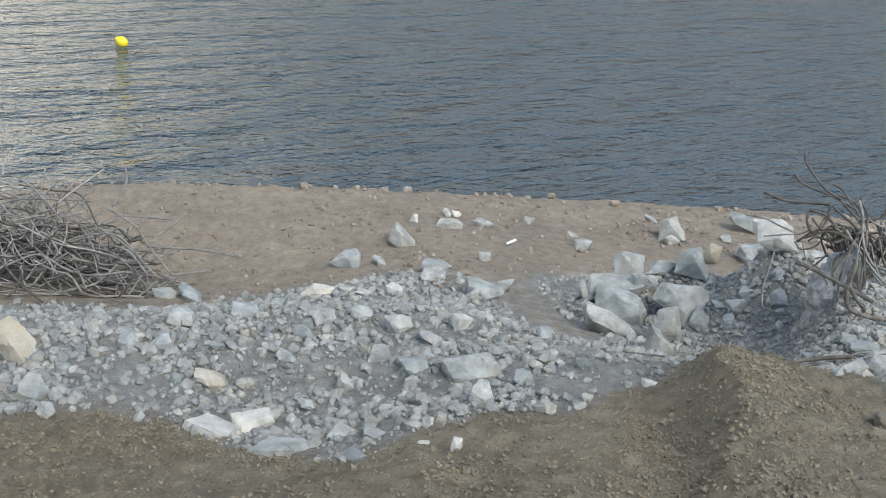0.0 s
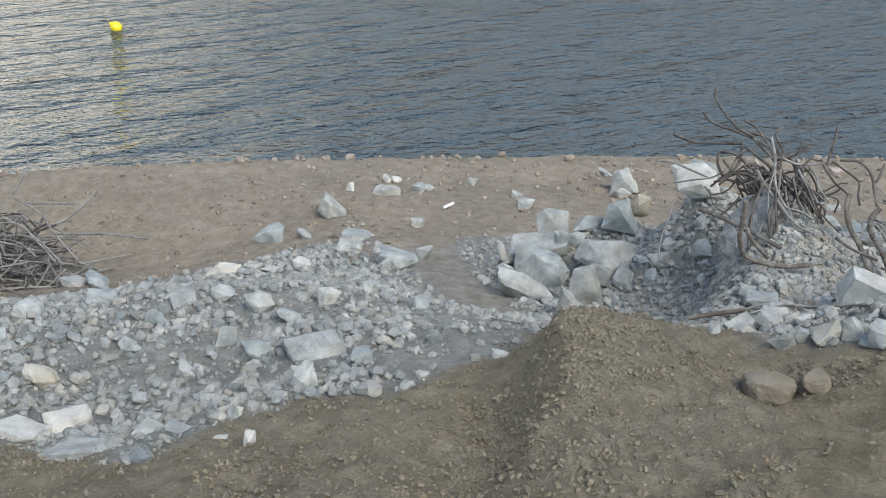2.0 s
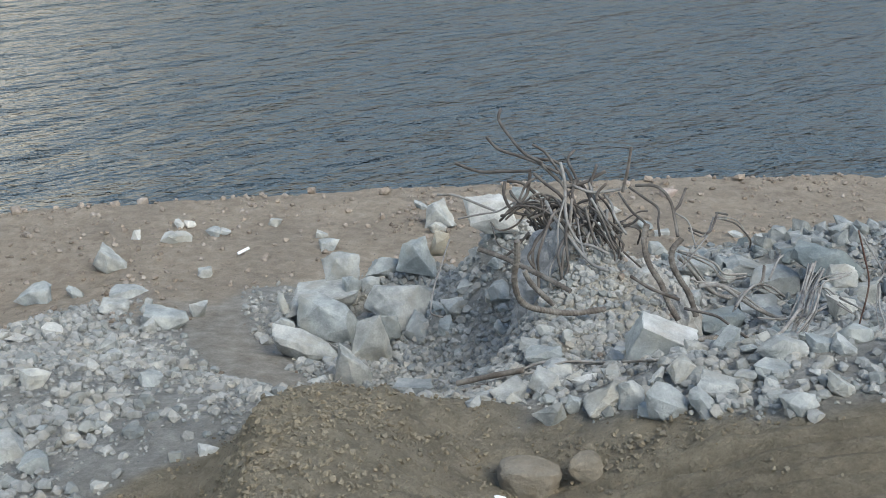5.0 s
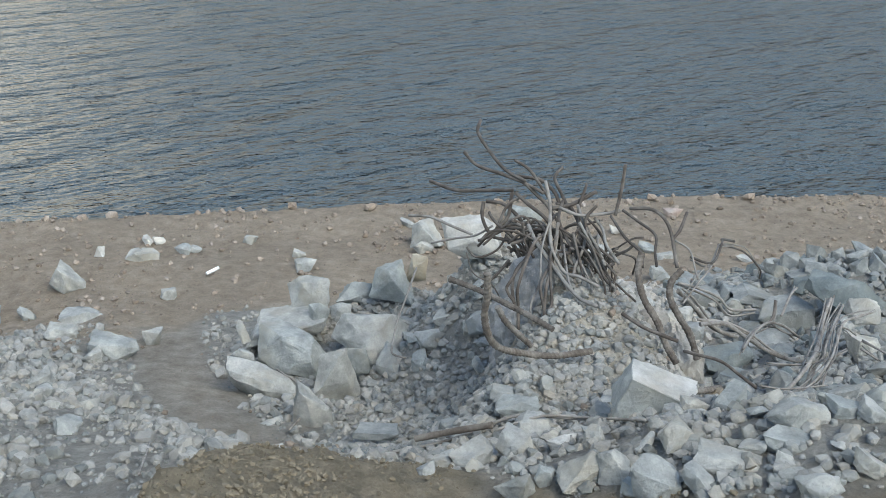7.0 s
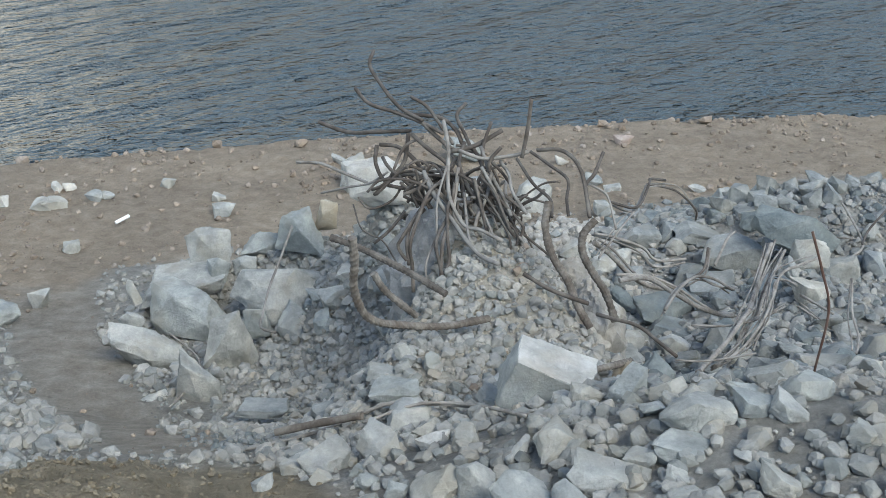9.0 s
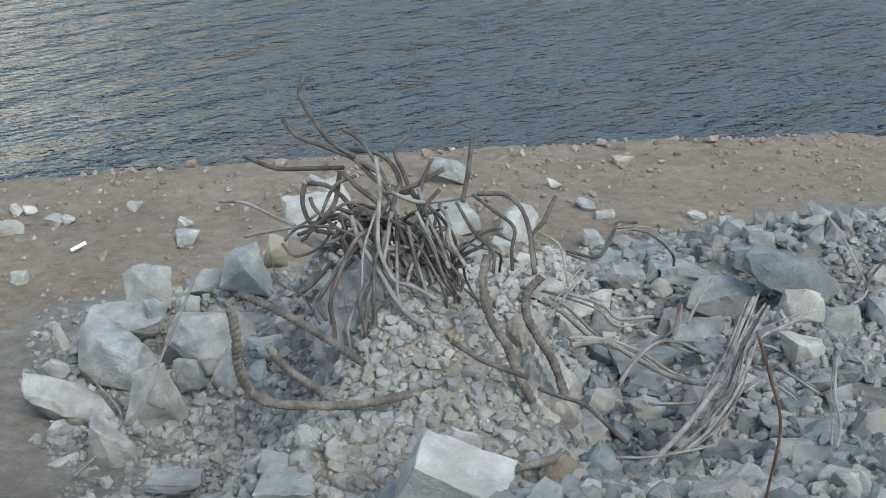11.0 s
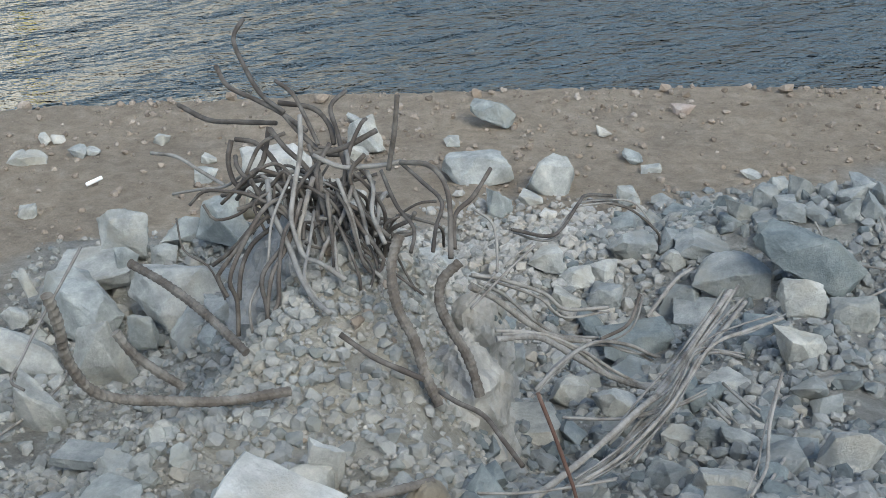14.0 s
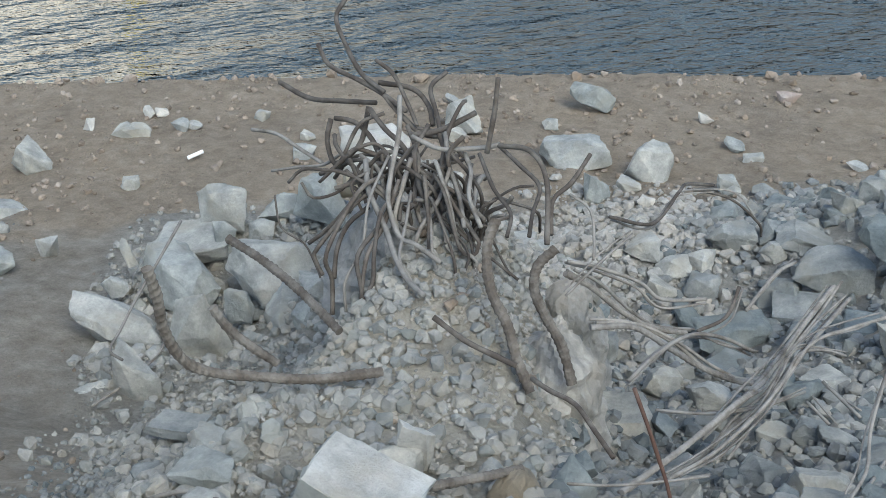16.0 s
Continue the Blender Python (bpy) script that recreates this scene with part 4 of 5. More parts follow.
bar(bundle, 0.0059499999999999996, (1.31, 6.94, 1.46), (1.36, 7.06, 1.48), (1.43, 7.18, 1.48), (1.51, 7.27, 1.43), (1.59, 7.35, 1.35), style='dust')
bar(bundle, 0.0035, (1.30, 6.95, 1.43), (1.34, 7.07, 1.46), (1.41, 7.19, 1.46), (1.50, 7.28, 1.41), (1.58, 7.36, 1.33), style='dust')
bar(bundle, 0.0035, (1.31, 6.95, 1.44), (1.36, 7.08, 1.46), (1.43, 7.20, 1.47), (1.51, 7.28, 1.40), (1.60, 7.37, 1.34), style='dust')
bar(bundle, 0.00425, (1.93, 6.91, 1.63), (1.91, 6.75, 1.58), (1.91, 6.62, 1.56), (1.88, 6.49, 1.57), style='dust')
bar(bundle, 0.0025, (1.93, 6.93, 1.62), (1.90, 6.76, 1.56), (1.89, 6.63, 1.55), (1.87, 6.51, 1.57), style='dust')
bar(bundle, 0.0059499999999999996, (1.42, 7.41, 1.35), (1.49, 7.50, 1.36), (1.51, 7.60, 1.41), style='rust')
bar(bundle, 0.0035, (1.42, 7.42, 1.32), (1.50, 7.51, 1.34), (1.52, 7.62, 1.40), style='dust')
bar(bundle, 0.0059499999999999996, (1.54, 7.57, 1.35), (1.60, 7.76, 1.38), (1.65, 7.92, 1.35), style='dust')
bar(bundle, 0.0035, (1.54, 7.59, 1.34), (1.60, 7.78, 1.36), (1.64, 7.94, 1.35), style='dust')
bar(bundle, 0.0059499999999999996, (1.11, 7.56, 1.61), (1.22, 7.69, 1.54), (1.27, 7.85, 1.58), (1.28, 7.96, 1.56), (1.35, 8.08, 1.51), style='rust')
bar(bundle, 0.0035, (1.11, 7.58, 1.59), (1.20, 7.69, 1.52), (1.25, 7.85, 1.55), (1.28, 7.97, 1.52), (1.35, 8.09, 1.48), style='dust')
bar(bundle, 0.0035, (1.11, 7.58, 1.59), (1.21, 7.69, 1.52), (1.25, 7.85, 1.55), (1.27, 7.97, 1.53), (1.35, 8.09, 1.49), style='dust')
bar(bundle, 0.0051, (1.27, 8.05, 1.50), (1.40, 8.14, 1.44), (1.50, 8.20, 1.33), (1.51, 8.24, 1.26), style='rust')
bar(bundle, 0.003, (1.27, 8.07, 1.49), (1.41, 8.17, 1.45), (1.49, 8.22, 1.33), (1.51, 8.27, 1.27), style='dust')
bar(bundle, 0.00425, (1.07, 7.20, 1.53), (1.14, 7.34, 1.58), (1.20, 7.47, 1.61), style='dust')
bar(bundle, 0.0025, (1.06, 7.22, 1.53), (1.13, 7.37, 1.59), (1.19, 7.49, 1.61), style='dust')
bar(bundle, 0.0059499999999999996, (1.05, 7.29, 1.59), (1.13, 7.35, 1.55), (1.24, 7.42, 1.48), (1.30, 7.46, 1.41), (1.42, 7.55, 1.38), style='dust')
bar(bundle, 0.0035, (1.04, 7.30, 1.58), (1.12, 7.36, 1.53), (1.23, 7.42, 1.46), (1.30, 7.46, 1.38), (1.42, 7.56, 1.36), style='dust')
bar(bundle, 0.0035, (1.04, 7.30, 1.58), (1.13, 7.36, 1.53), (1.23, 7.42, 1.46), (1.29, 7.46, 1.38), (1.42, 7.56, 1.36), style='dust')
bar(bundle, 0.00425, (1.76, 6.90, 1.52), (1.82, 6.85, 1.50), style='dust')
bar(bundle, 0.0025, (1.77, 6.93, 1.52), (1.84, 6.88, 1.48), style='dust')
bar(bundle, 0.00425, (1.79, 7.03, 1.50), (1.84, 6.98, 1.49), (1.89, 6.93, 1.48), style='dust')
bar(bundle, 0.0025, (1.79, 7.04, 1.49), (1.84, 7.00, 1.48), (1.89, 6.96, 1.48), style='dust')
bar(bundle, 0.0034, (1.31, 6.30, 1.62), (1.39, 6.37, 1.58), (1.48, 6.45, 1.55), (1.58, 6.53, 1.53), style='dust')
bar(bundle, 0.002, (1.31, 6.32, 1.60), (1.40, 6.39, 1.57), (1.49, 6.47, 1.54), (1.58, 6.55, 1.52), style='dust')
bar(bundle, 0.006, (2.35, 9.24, 0.98), (2.38, 9.05, 0.95), (2.41, 8.87, 0.89), (2.32, 8.76, 0.86), (2.16, 8.65, 0.82), (1.91, 8.64, 0.77), style='dust')
bar(bundle, 0.006, (2.71, 9.54, 0.94), (2.59, 9.18, 0.99), (2.45, 8.96, 0.94), (2.40, 8.84, 0.91), style='rust')
bar(bundle, 0.005, (2.10, 8.94, 0.89), (2.24, 8.91, 0.91), (2.36, 8.88, 0.92), style='dust')
bar(bundle, 0.005, (2.09, 9.23, 0.93), (2.13, 9.07, 0.92), (2.15, 8.95, 0.90), style='dust')
bar(bundle, 0.005, (2.10, 8.22, 0.80), (2.01, 7.39, 1.10), (1.92, 6.72, 1.42), style='dust')
bar(bundle, 0.006, (-0.00, 6.10, 1.33), (0.23, 6.12, 1.40), (0.44, 6.14, 1.50), (0.57, 6.11, 1.53), (0.74, 6.06, 1.56), (0.94, 5.65, 1.80), style='dust')
bar(bundle, 0.005, (0.39, 6.05, 1.49), (0.55, 6.09, 1.54), (0.71, 6.07, 1.56), (0.89, 5.70, 1.77), style='dust')
bar(bundle, 0.005, (-1.46, 7.43, 0.65), (-1.01, 6.34, 1.15), (-0.61, 5.32, 1.65), style='dust')
bar(bundle, 0.005, (-1.04, 8.18, 0.55), (-0.77, 7.83, 0.61), (-0.71, 7.48, 0.67), (-0.71, 7.26, 0.71), style='dust')

red_rod = tagged(new("rusty_rod"), "thin reddish rusty rod sticking up from the rubble", "steel rod")
heap = tagged(new("bar_heap"), "heap of tangled grey-brown bars and dry twigs", "scrap heap")
bar(red_rod, 0.0032, (1.548, 5.70, 2.32), (1.582, 5.705, 2.22), (1.611, 5.71, 2.11), (1.605, 5.75, 1.92), (1.60, 5.79, 1.72), style='red')
bar(heap, 0.009, (-5.53, 8.77, 0.84), (-5.66, 8.55, 0.72), (-5.74, 8.36, 0.63), style='dust')
bar(heap, 0.009, (-5.37, 8.84, 0.89), (-5.27, 8.67, 0.79), (-5.29, 8.46, 0.64), style='dust')
bar(heap, 0.009, (-5.46, 8.67, 0.53), (-5.16, 8.60, 0.44), (-4.99, 8.50, 0.33), (-4.73, 8.40, 0.15), style='dust')
bar(heap, 0.009, (-4.76, 8.85, 0.58), (-4.86, 8.63, 0.46), (-4.93, 8.46, 0.42), style='dust')
bar(heap, 0.009, (-5.68, 8.59, 0.45), (-5.29, 8.53, 0.32), (-5.07, 8.45, 0.24), (-4.84, 8.36, 0.12), style='dust')
bar(heap, 0.009, (-5.76, 8.55, 0.41), (-5.71, 8.36, 0.25), (-5.83, 8.07, -0.03), style='dust')
bar(heap, 0.009, (-5.35, 8.67, 0.48), (-4.79, 8.55, 0.58), style='dust')
bar(heap, 0.009, (-6.35, 8.63, 0.93), (-6.29, 8.46, 0.85), (-6.22, 8.32, 0.81), style='dust')
bar(heap, 0.009, (-5.79, 8.37, -0.03), (-5.66, 8.23, -0.10), (-5.63, 8.07, -0.15), style='dust')
bar(heap, 0.009, (-5.07, 8.64, 0.25), (-4.59, 8.63, 0.31), (-4.20, 8.59, 0.33), style='dust')
bar(heap, 0.009, (-6.44, 8.51, 0.70), (-6.22, 8.49, 0.75), (-6.00, 8.42, 0.70), (-5.74, 8.33, 0.55), style='dust')
bar(heap, 0.009, (-6.36, 8.45, 0.49), (-6.09, 8.45, 0.58), (-5.68, 8.47, 0.63), (-5.48, 8.43, 0.67), style='dust')
bar(heap, 0.009, (-6.37, 8.36, 0.27), (-6.13, 8.33, 0.41), (-5.83, 8.29, 0.53), style='dust')
bar(heap, 0.009, (-5.66, 8.45, 0.09), (-5.46, 8.30, -0.02), (-5.14, 8.24, -0.01), style='dust')
bar(heap, 0.009, (-5.45, 8.56, 0.28), (-5.29, 8.53, 0.42), (-5.15, 8.42, 0.45), style='dust')

# more bars crowd the pile head: from the core upward, bent over at random
brng = random.Random(21)
for k in range(95):
    a = brng.uniform(0, 6.283)
    x, y, z = 0.56 + 0.16 * math.cos(a), 7.50 + 0.13 * math.sin(a), brng.uniform(1.38, 1.58)
    pts = [(x, y, z)]
    dx, dy, dz = brng.uniform(-0.07, 0.04), brng.uniform(-0.04, 0.05), brng.uniform(0.09, 0.14)
    for j in range(brng.choice((2, 3, 3, 4, 5))):
        x, y, z = x + dx, y + dy, z + dz
        pts.append((x, y, z))
        dx, dy, dz = dx * 0.8 + brng.uniform(-0.08, 0.08), dy * 0.8 + brng.uniform(-0.06, 0.06), dz - brng.uniform(0.02, 0.09)
    bar(stump, brng.uniform(0.0042, 0.0075), *pts, style="rust" if k % 8 else "dust")

# bars that hang down the face of the pile
for k in range(15):
    a = brng.uniform(3.9, 6.1)
    c, d = math.cos(a), math.sin(a)
    reach, low = brng.uniform(0.0, 0.05), brng.uniform(0.1, 0.34)
    pts = [(0.50 + 0.12 * c, 7.46 + 0.10 * d, 1.70 + brng.uniform(-0.05, 0.12)), (0.49 + 0.20 * c, 7.44 + 0.19 * d, 1.68 + brng.uniform(-0.04, 0.06))]
    x, y, z = 0.48 + (0.27 + reach) * c, 7.42 + (0.26 + reach) * d, 1.60
    for j in range(3):
        pts.append((x + brng.uniform(-0.03, 0.03), y + brng.uniform(-0.03, 0.03), z))
        x, y, z = x + 0.02 * c, y + 0.03 * d, z - low / 3
    bar(stump, brng.uniform(0.0045, 0.0075), *pts, style="dust" if k % 4 == 0 else "rust")

# heap of bars and twigs on the far side of the gravel
for k in range(280):
    a, d = brng.uniform(0, 6.283), 0.95 * brng.random() ** 0.6
    x, y = -6.15 + 1.15 * d * math.cos(a), 8.60 + 0.75 * d * math.sin(a)
    z = float(land(np.array(x), np.array(y))) + 0.03 + 1.05 * (1 - d) * brng.random() ** 0.7
    t, n = brng.uniform(-1.5, 1.6), brng.uniform(0.2, 0.5) + 0.5 * brng.random() ** 4
    c, s, rise = math.cos(t) * n, math.sin(t) * n * 0.6, brng.uniform(-0.25, 0.22)
    b = brng.uniform(-0.16, 0.16)
    lowest = lambda u, v, w: (u, v, max(w, float(land(np.array(u), np.array(v))) + 0.02))
    bar(heap, brng.uniform(0.005, 0.011), lowest(x - c, y - s, z - rise), lowest(x - c * 0.3, y - s * 0.3 + b, z + b * 0.5), lowest(x + c * 0.4, y + s * 0.4 + b, z + rise * 0.4 + b), lowest(x + c, y + s, z + rise), style="dust" if k % 5 else "rust")

# ---- small things ----
bm = bmesh.new()
bmesh.ops.create_cone(bm, segments=16, radius1=0.013, radius2=0.013, depth=0.11, cap_ends=True)
bmesh.ops.bevel(bm, geom=[e for e in bm.edges if e.is_boundary or e.calc_face_angle(0) > 1.0], offset=0.002, segments=2, affect="EDGES")
me = bpy.data.meshes.new("white_stick")
bm.to_mesh(me)
bm.free()
me.materials.append(plain("white_plastic", (0.8, 0.8, 0.78)))
ob = new("white_stick", me)
ob.matrix_world = pose(-2.2, 10.45, float(ground_z(-2.2, 10.45)[0]) + 0.045, 0, 78, 48)
tagged(ob, "short white plastic tube lying on the beach", "plastic tube")

me = chunk_mesh("litter_shape", 77, 14)
me.materials.append(plain("white_paper", (0.78, 0.77, 0.74), 0.8))
ob = new("litter_scrap", me)
ob.matrix_world = pose(0.39, 4.89, float(ground_z(0.39, 4.89)[0]) + 0.004, 4, 3, -12) @ Matrix.Diagonal((0.055, 0.03, 0.012, 1))
tagged(ob, "crumpled white scrap lying on the bare earth", "litter")

# the buoy rides on the water
bm = bmesh.new()
outline = ((0.0, -0.17), (0.09, -0.15), (0.15, -0.09), (0.17, 0.0), (0.155, 0.09), (0.11, 0.15), (0.06, 0.19), (0.035, 0.23), (0.0, 0.24))
rings = [[bm.verts.new((r * math.cos(2 * math.pi * k / 20), r * math.sin(2 * math.pi * k / 20), z)) for k in range(20)] if r else [bm.verts.new((0, 0, z))] for r, z in outline]
for a, b in zip(rings, rings[1:]):
    for k in range(20):
        quad = [a[k % len(a)], a[(k + 1) % len(a)], b[(k + 1) % len(b)], b[k % len(b)]]
        bm.faces.new([v for j, v in enumerate(quad) if v not in quad[:j]])
me = bpy.data.meshes.new("float")
bm.to_mesh(me)
bm.free()
me.polygons.foreach_set("use_smooth", np.ones(len(me.polygons), bool))
me.materials.append(plain("yellow_plastic", (0.75, 0.58, 0.02), 0.4))
buoy = tagged(new("buoy"), "yellow pear-shaped mooring buoy floating on the water", "buoy")
buoy.matrix_world = pose(-17.35, 31.83, WATER_Z + 0.08, 20, -48, 0)
body = new("float", me)
body.parent = buoy
bm = bmesh.new()
ring = [Vector((0.05 * math.cos(a), 0, 0.27 + 0.05 * math.sin(a))) for a in [2 * math.pi * k / 16 for k in range(17)]]
verts, faces = tube(ring, 0.012, 6)
eye = mesh_object("mooring_eye", verts, faces, plain("dark_metal", (0.2, 0.18, 0.12), 0.6))
eye.parent = buoy
bm.free()

# a short pipe lies open-ended among the front rubble
pipe = tagged(new("pipe"), "short grey-brown pipe with an open end in the rubble", "pipe")
axis = spline(((0.10, 6.10, 1.40), (0.24, 6.09, 1.45), (0.38, 6.07, 1.50)), 0.02)
verts, faces = tube(axis, 0.012, 14)
inner, inner_faces = tube(axis, 0.008, 14)
count = len(verts)
rim = [(count - 14 + j, count - 14 + (j + 1) % 14, 2 * count - 14 + (j + 1) % 14, 2 * count - 14 + j) for j in range(14)]
wall = mesh_object("pipe_wall", verts + inner, faces[:-2] + [tuple(reversed([v + count for v in f])) for f in inner_faces[:-2]] + rim, BROWN)
wall.parent = pipe

# ---- middling rubble, one thing each ----
MID = [chunk_mesh("rubble_shape", 300 + k, 12 + k % 5) for k in range(14)]
for me in MID:
    me.materials.append(CONCRETE)
MID_BLUE = [me.copy() for me in MID]
for me in MID_BLUE:
    me.materials.clear()
    me.materials.append(BLUESTONE)
rng = random.Random(11)
ZONES = (  # x from, to, y from, to, count, smallest, largest
    (-5.6, -0.9, 5.0, 8.4, 60, 0.05, 0.14),
    (1.0, 3.0, 6.0, 11.2, 190, 0.06, 0.19),
    (0.2, 2.4, 5.2, 6.7, 100, 0.045, 0.13),
    (-0.7, 0.9, 7.7, 9.9, 60, 0.05, 0.16),
    (-5.0, -2.0, 4.2, 5.2, 8, 0.05, 0.11),
)
for x0, x1, y0, y1, count, small, large in ZONES:
    for _ in range(count):
        x, y = rng.uniform(x0, x1), rng.uniform(y0, y1)
        if y < float(earth_edge(np.array(x))) + 0.05 or y > float(beach_edge(np.array(x))) + 0.3 * rng.random() or float(track(x, y)) > 0.3 or abs(x - 0.93) < 0.16 and abs(y - 6.0) < 0.17 or abs(x - 1.0) < 0.2 and abs(y - 6.6) < 0.3 or abs(x) < 0.22 and abs(y - 6.75) < 0.4:
            continue
        s = small + (large - small) * rng.random() ** 2.2
        if any((x - a) ** 2 + (y - b) ** 2 < (0.42 * c) ** 2 for a, b, c in STONES):
            continue
        z = float(ground_z(x, y)[0])
        blue = x > 1.15 and y > 6.3
        ob = new("rubble_chunk", (MID_BLUE if blue else MID)[rng.randrange(14)])
        ob.matrix_world = pose(x, y, z + s * 0.22, rng.uniform(-30, 30), rng.uniform(-30, 30), rng.uniform(0, 360)) @ Matrix.Diagonal((s, s * rng.uniform(0.65, 1.0), s * rng.uniform(0.5, 0.8), 1))
        tagged(ob, "small blue-grey stone chunk in the rubble heap" if blue else "small angular chunk of crushed grey concrete in the rubble", "concrete chunk", "small rubble on the bank")


# ---- loose gravel, clods and pebbles ----
GRAINS, CRUMBS = [], []
for k in range(34):
    me = chunk_mesh("grain", 500 + k, 15 + k % 5 if k < 20 else 8 + k % 3, fine=False)
    (GRAINS if k < 20 else CRUMBS).append((np.array([v.co[:] for v in me.vertices]), np.array([p.vertices[:] for p in me.polygons])))
    bpy.data.meshes.remove(me)
nprng = np.random.RandomState(5)


CORES = ((0.97, 7.66, 0.90, 0.13, 0.14, 0.40),)


def mound_z(x, y):
    """The ground, or the top of the crushed pile where that stands higher."""
    z = ground_z(x, y)
    for cx, cy, cz, rx, ry, rz in CORES:
        q = 1 - ((x - cx) / rx) ** 2 - ((y - cy) / ry) ** 2
        z = np.where(q > 0.12, np.maximum(z, cz + rz * np.sqrt(np.maximum(q, 0)) - 0.01), z)
    return z


def scatter(name, count, box, sizes, keep, material, label, category, power=2.5, shapes=None):
    shapes = shapes or GRAINS
    x = nprng.uniform(box[0], box[1], count)
    y = nprng.uniform(box[2], box[3], count)
    ok = nprng.uniform(0, 1, count) < keep(x, y)
    x, y = x[ok], y[ok]
    z = mound_z(x, y)
    s = sizes[0] + (sizes[1] - sizes[0]) * nprng.uniform(0, 1, len(x)) ** power
    verts, faces, base = [], [], 0
    for i in range(len(x)):
        v, t = shapes[nprng.randint(len(shapes))]
        q = Euler(nprng.uniform(-0.6, 0.6, 2).tolist() + [nprng.uniform(0, 6.28)]).to_matrix()
        w = (v * np.array([1, nprng.uniform(0.6, 1), nprng.uniform(0.55, 0.9)]) * s[i]) @ np.array(q).T + np.array([x[i], y[i], z[i] + 0.18 * s[i]])
        verts.append(w)
        faces.append(t + base)
        base += len(v)
    ob = mesh_object(name, np.concatenate(verts).tolist(), np.concatenate(faces).tolist(), material, False)
    return tagged(ob, label, category, kind="stuff")


def on_grey(x, y):
    g = cover(x, y)[0]
    bare = np.exp(-(((x - 1.0) / 0.2) ** 4 + ((y - 6.6) / 0.3) ** 4))
    slab = np.exp(-(((x - 0.93) / 0.13) ** 4 + ((y - 6.0) / 0.14) ** 4))
    lane = np.exp(-(((x + 0.95 + 0.25 * (y - 5.6)) / 0.3) ** 4 + ((y - 5.7) / 0.95) ** 4))
    fines = 0.55 * bare + slab + 0.75 * lane + np.exp(-(((x - 0.0) / 0.24) ** 4 + ((y - 6.75) / 0.42) ** 4))
    return np.clip(g * 1.1 - 0.06 - 0.9 * fines - 0.9 * track(x, y), 0, 1) * (0.28 + 0.72 * smooth(wobble(x, y, 1.7, 4.0), -0.3, 0.3))


def on_soil(x, y):
    return (1 - smooth(y, earth_edge(x) - 0.1, earth_edge(x) + 0.15)) * (0.25 + 0.75 * smooth(wobble(x, y, 1.5, 14.0), -0.2, 0.3)) * (1 - 0.85 * crawler_bed(x, y))


def on_beach(x, y):
    g, s, _ = cover(x, y)
    return s * (1 - g) * (1 - 0.7 * track(x, y)) * (y < crest(x) + 0.3) * (0.3 + 0.7 * smooth(wobble(x, y, 0.9, 24.0), -0.2, 0.3))


def on_rim(x, y):
    return np.exp(-(((y - crest(x)) / 0.12) ** 2))


def on_stump(x, y):
    return np.exp(-(((x - 0.5) / 0.22) ** 2 + ((y - 6.88) / 0.42) ** 4)) + 0.35 * np.exp(-(((x - 0.85) / 0.34) ** 2 + ((y - 6.95) / 0.65) ** 4))


scatter("gravel", 42000, (-6.5, 4, 3.6, 11), (0.01, 0.062), on_grey, GRAVEL, "crushed grey concrete gravel covering the bank", "gravel", 3.0)
scatter("grit", 52000, (-6.2, 0.4, 3.7, 9), (0.006, 0.02), on_grey, GRAVEL, "fine crushed concrete grit between the gravel", "grit", 1.5, CRUMBS)
scatter("rubble_bed", 11000, (1.0, 3.6, 5.9, 11.2), (0.015, 0.075), on_grey, BLUEBED, "coarse blue-grey rubble filling gaps between blocks", "rubble", 2.0)
scatter("coarse_gravel", 8000, (-5.8, -0.6, 4.2, 8.9), (0.022, 0.088), on_grey, GRAVEL, "coarse crushed concrete on the gravel fan", "rubble", 2.0)
scatter("stump_gravel", 4600, (0.0, 1.3, 6.2, 8.2), (0.012, 0.055), on_stump, GRAVEL, "pale crushed concrete lumps heaped on the pile stump", "gravel", 1.3)
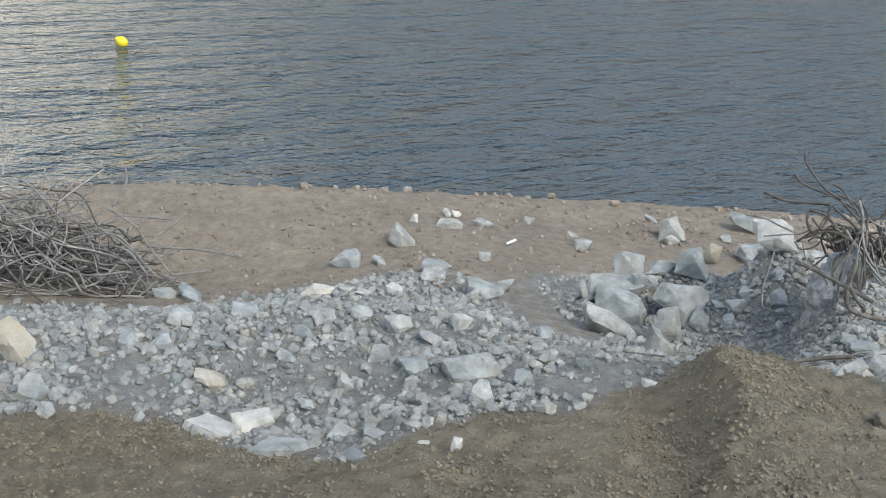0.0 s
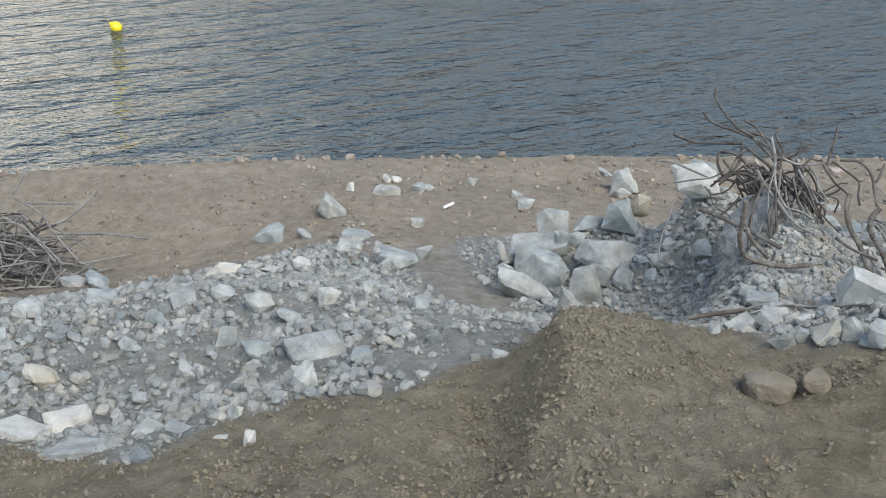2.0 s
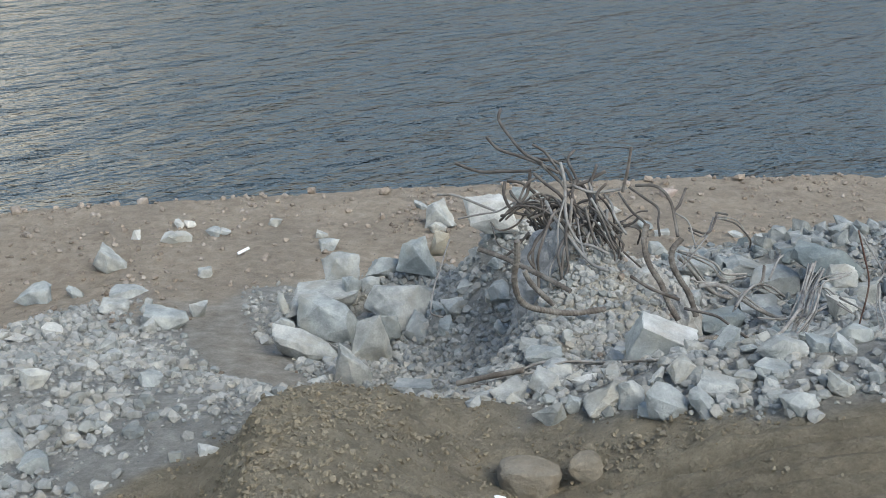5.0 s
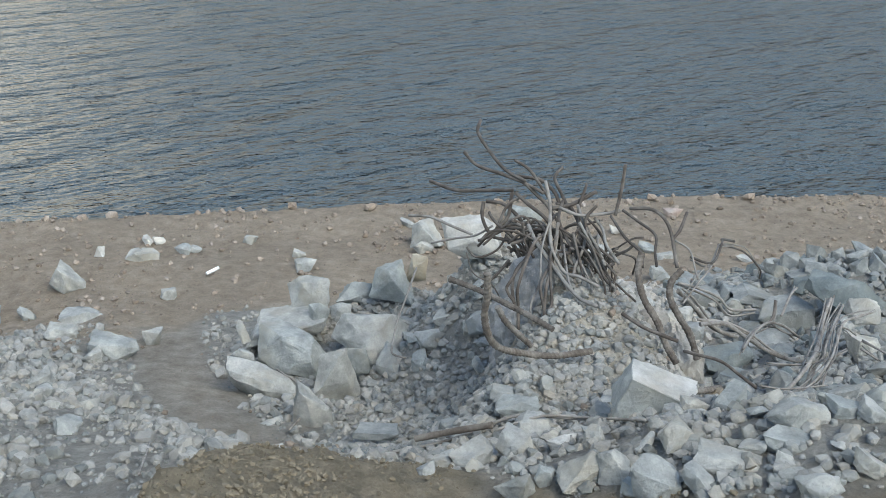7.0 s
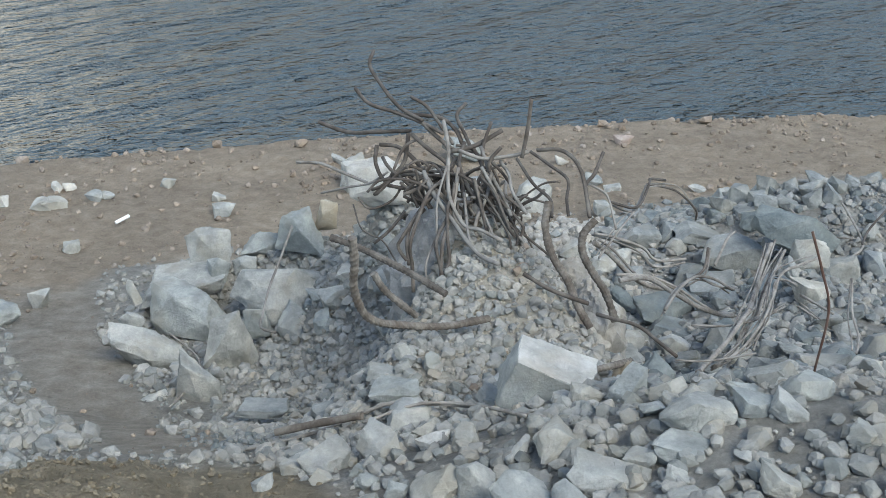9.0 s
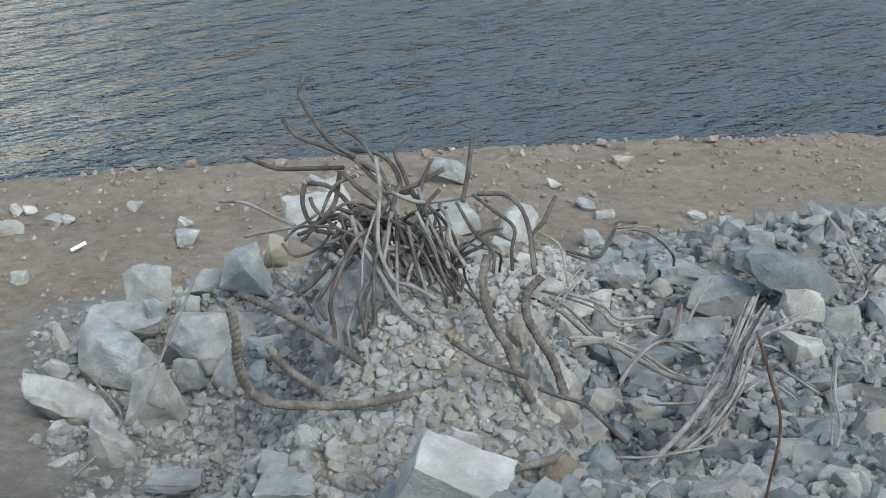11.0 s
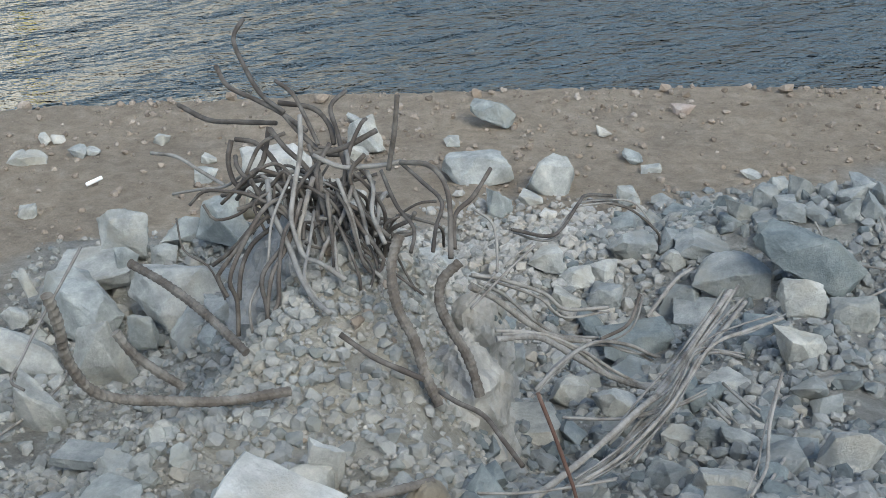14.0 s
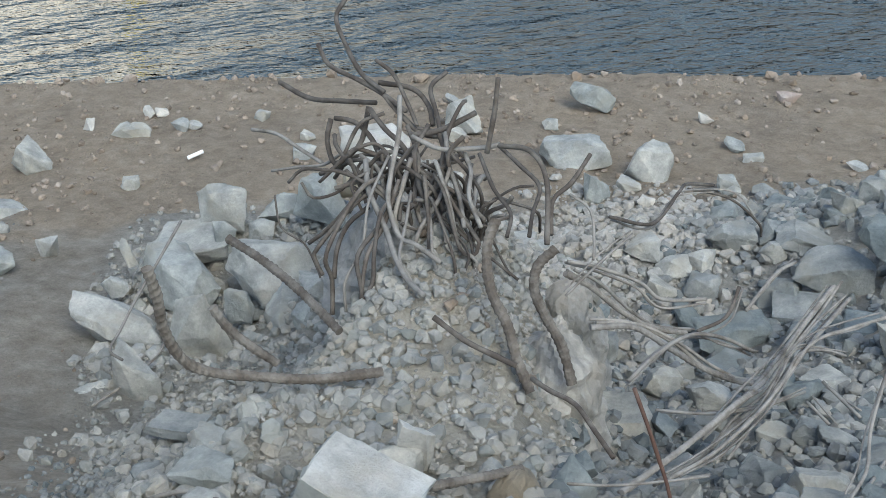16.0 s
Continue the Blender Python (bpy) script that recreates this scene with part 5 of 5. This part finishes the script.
scatter("crumbs", 14000, (0.25, 1.5, 5.9, 8.0), (0.005, 0.02), lambda x, y: cover(x, y)[2] * (0.35 + 0.65 * smooth(wobble(x, y, 4.0, 51.0), -0.2, 0.3)), MORTAR, "pale crumbs of crushed mortar on the pile stump", "crumbs", 1.8)
scatter("broken_rubble", 6500, (0.1, 2.7, 5.1, 6.7), (0.012, 0.06), on_grey, GRAVEL, "coarse pale concrete rubble along the top of the bank", "rubble", 1.8)
scatter("hump_gravel", 5500, (-1.3, 0.9, 7.8, 9.8), (0.012, 0.065), lambda x, y: np.exp(-(((x + 0.05) / 0.72) ** 4 + ((y - 8.75) / 0.8) ** 4)), GRAVEL, "coarse crushed concrete on the hump behind the stump", "rubble", 1.8)
scatter("back_rubble", 7000, (-0.1, 1.5, 8.1, 10.9), (0.012, 0.075), lambda x, y: np.exp(-(((x - 0.68) / 0.62) ** 4 + ((y - 9.5) / 1.2) ** 4)) * (0.4 + 0.6 * smooth(wobble(x, y, 3.0, 61.0), -0.3, 0.3)), MORTAR, "brownish crushed rubble sloping up behind the stump", "rubble", 3.0)
scatter("pocket_rubble", 5200, (-0.75, 0.4, 6.6, 8.5), (0.01, 0.06), lambda x, y: np.exp(-(((x + 0.18) / 0.36) ** 4 + ((y - 7.4) / 0.6) ** 4)), GRAVEL, "blue-grey splintered rubble between the blocks and the stump", "rubble", 2.6)
scatter("blue_fines", 11000, (-0.4, 0.5, 6.1, 7.7), (0.008, 0.03), lambda x, y: np.exp(-(((x - 0.02) / 0.22) ** 2 + ((y - 6.9) / 0.5) ** 2)), BLUEBED, "fine blue-grey crushed stone beside the pile stump", "gravel", 2.0)
scatter("soil_clods", 85000, (-3.6, 2.3, 3.2, 5.9), (0.004, 0.026), on_soil, CLOD, "dry brown clods and crumbs on the bare earth", "soil clods", 3.6, CRUMBS)
scatter("beach_pebbles", 20000, (-7, 5, 6.2, 14), (0.008, 0.06), on_beach, PEBBLE, "scattered pebbles on the reddish beach", "pebbles", 4.0)
scatter("shore_stones", 1800, (-8, 6, 9, 14.5), (0.03, 0.13), on_rim, PEBBLE, "row of pale stones along the top of the shore bank", "stones", 2.5)
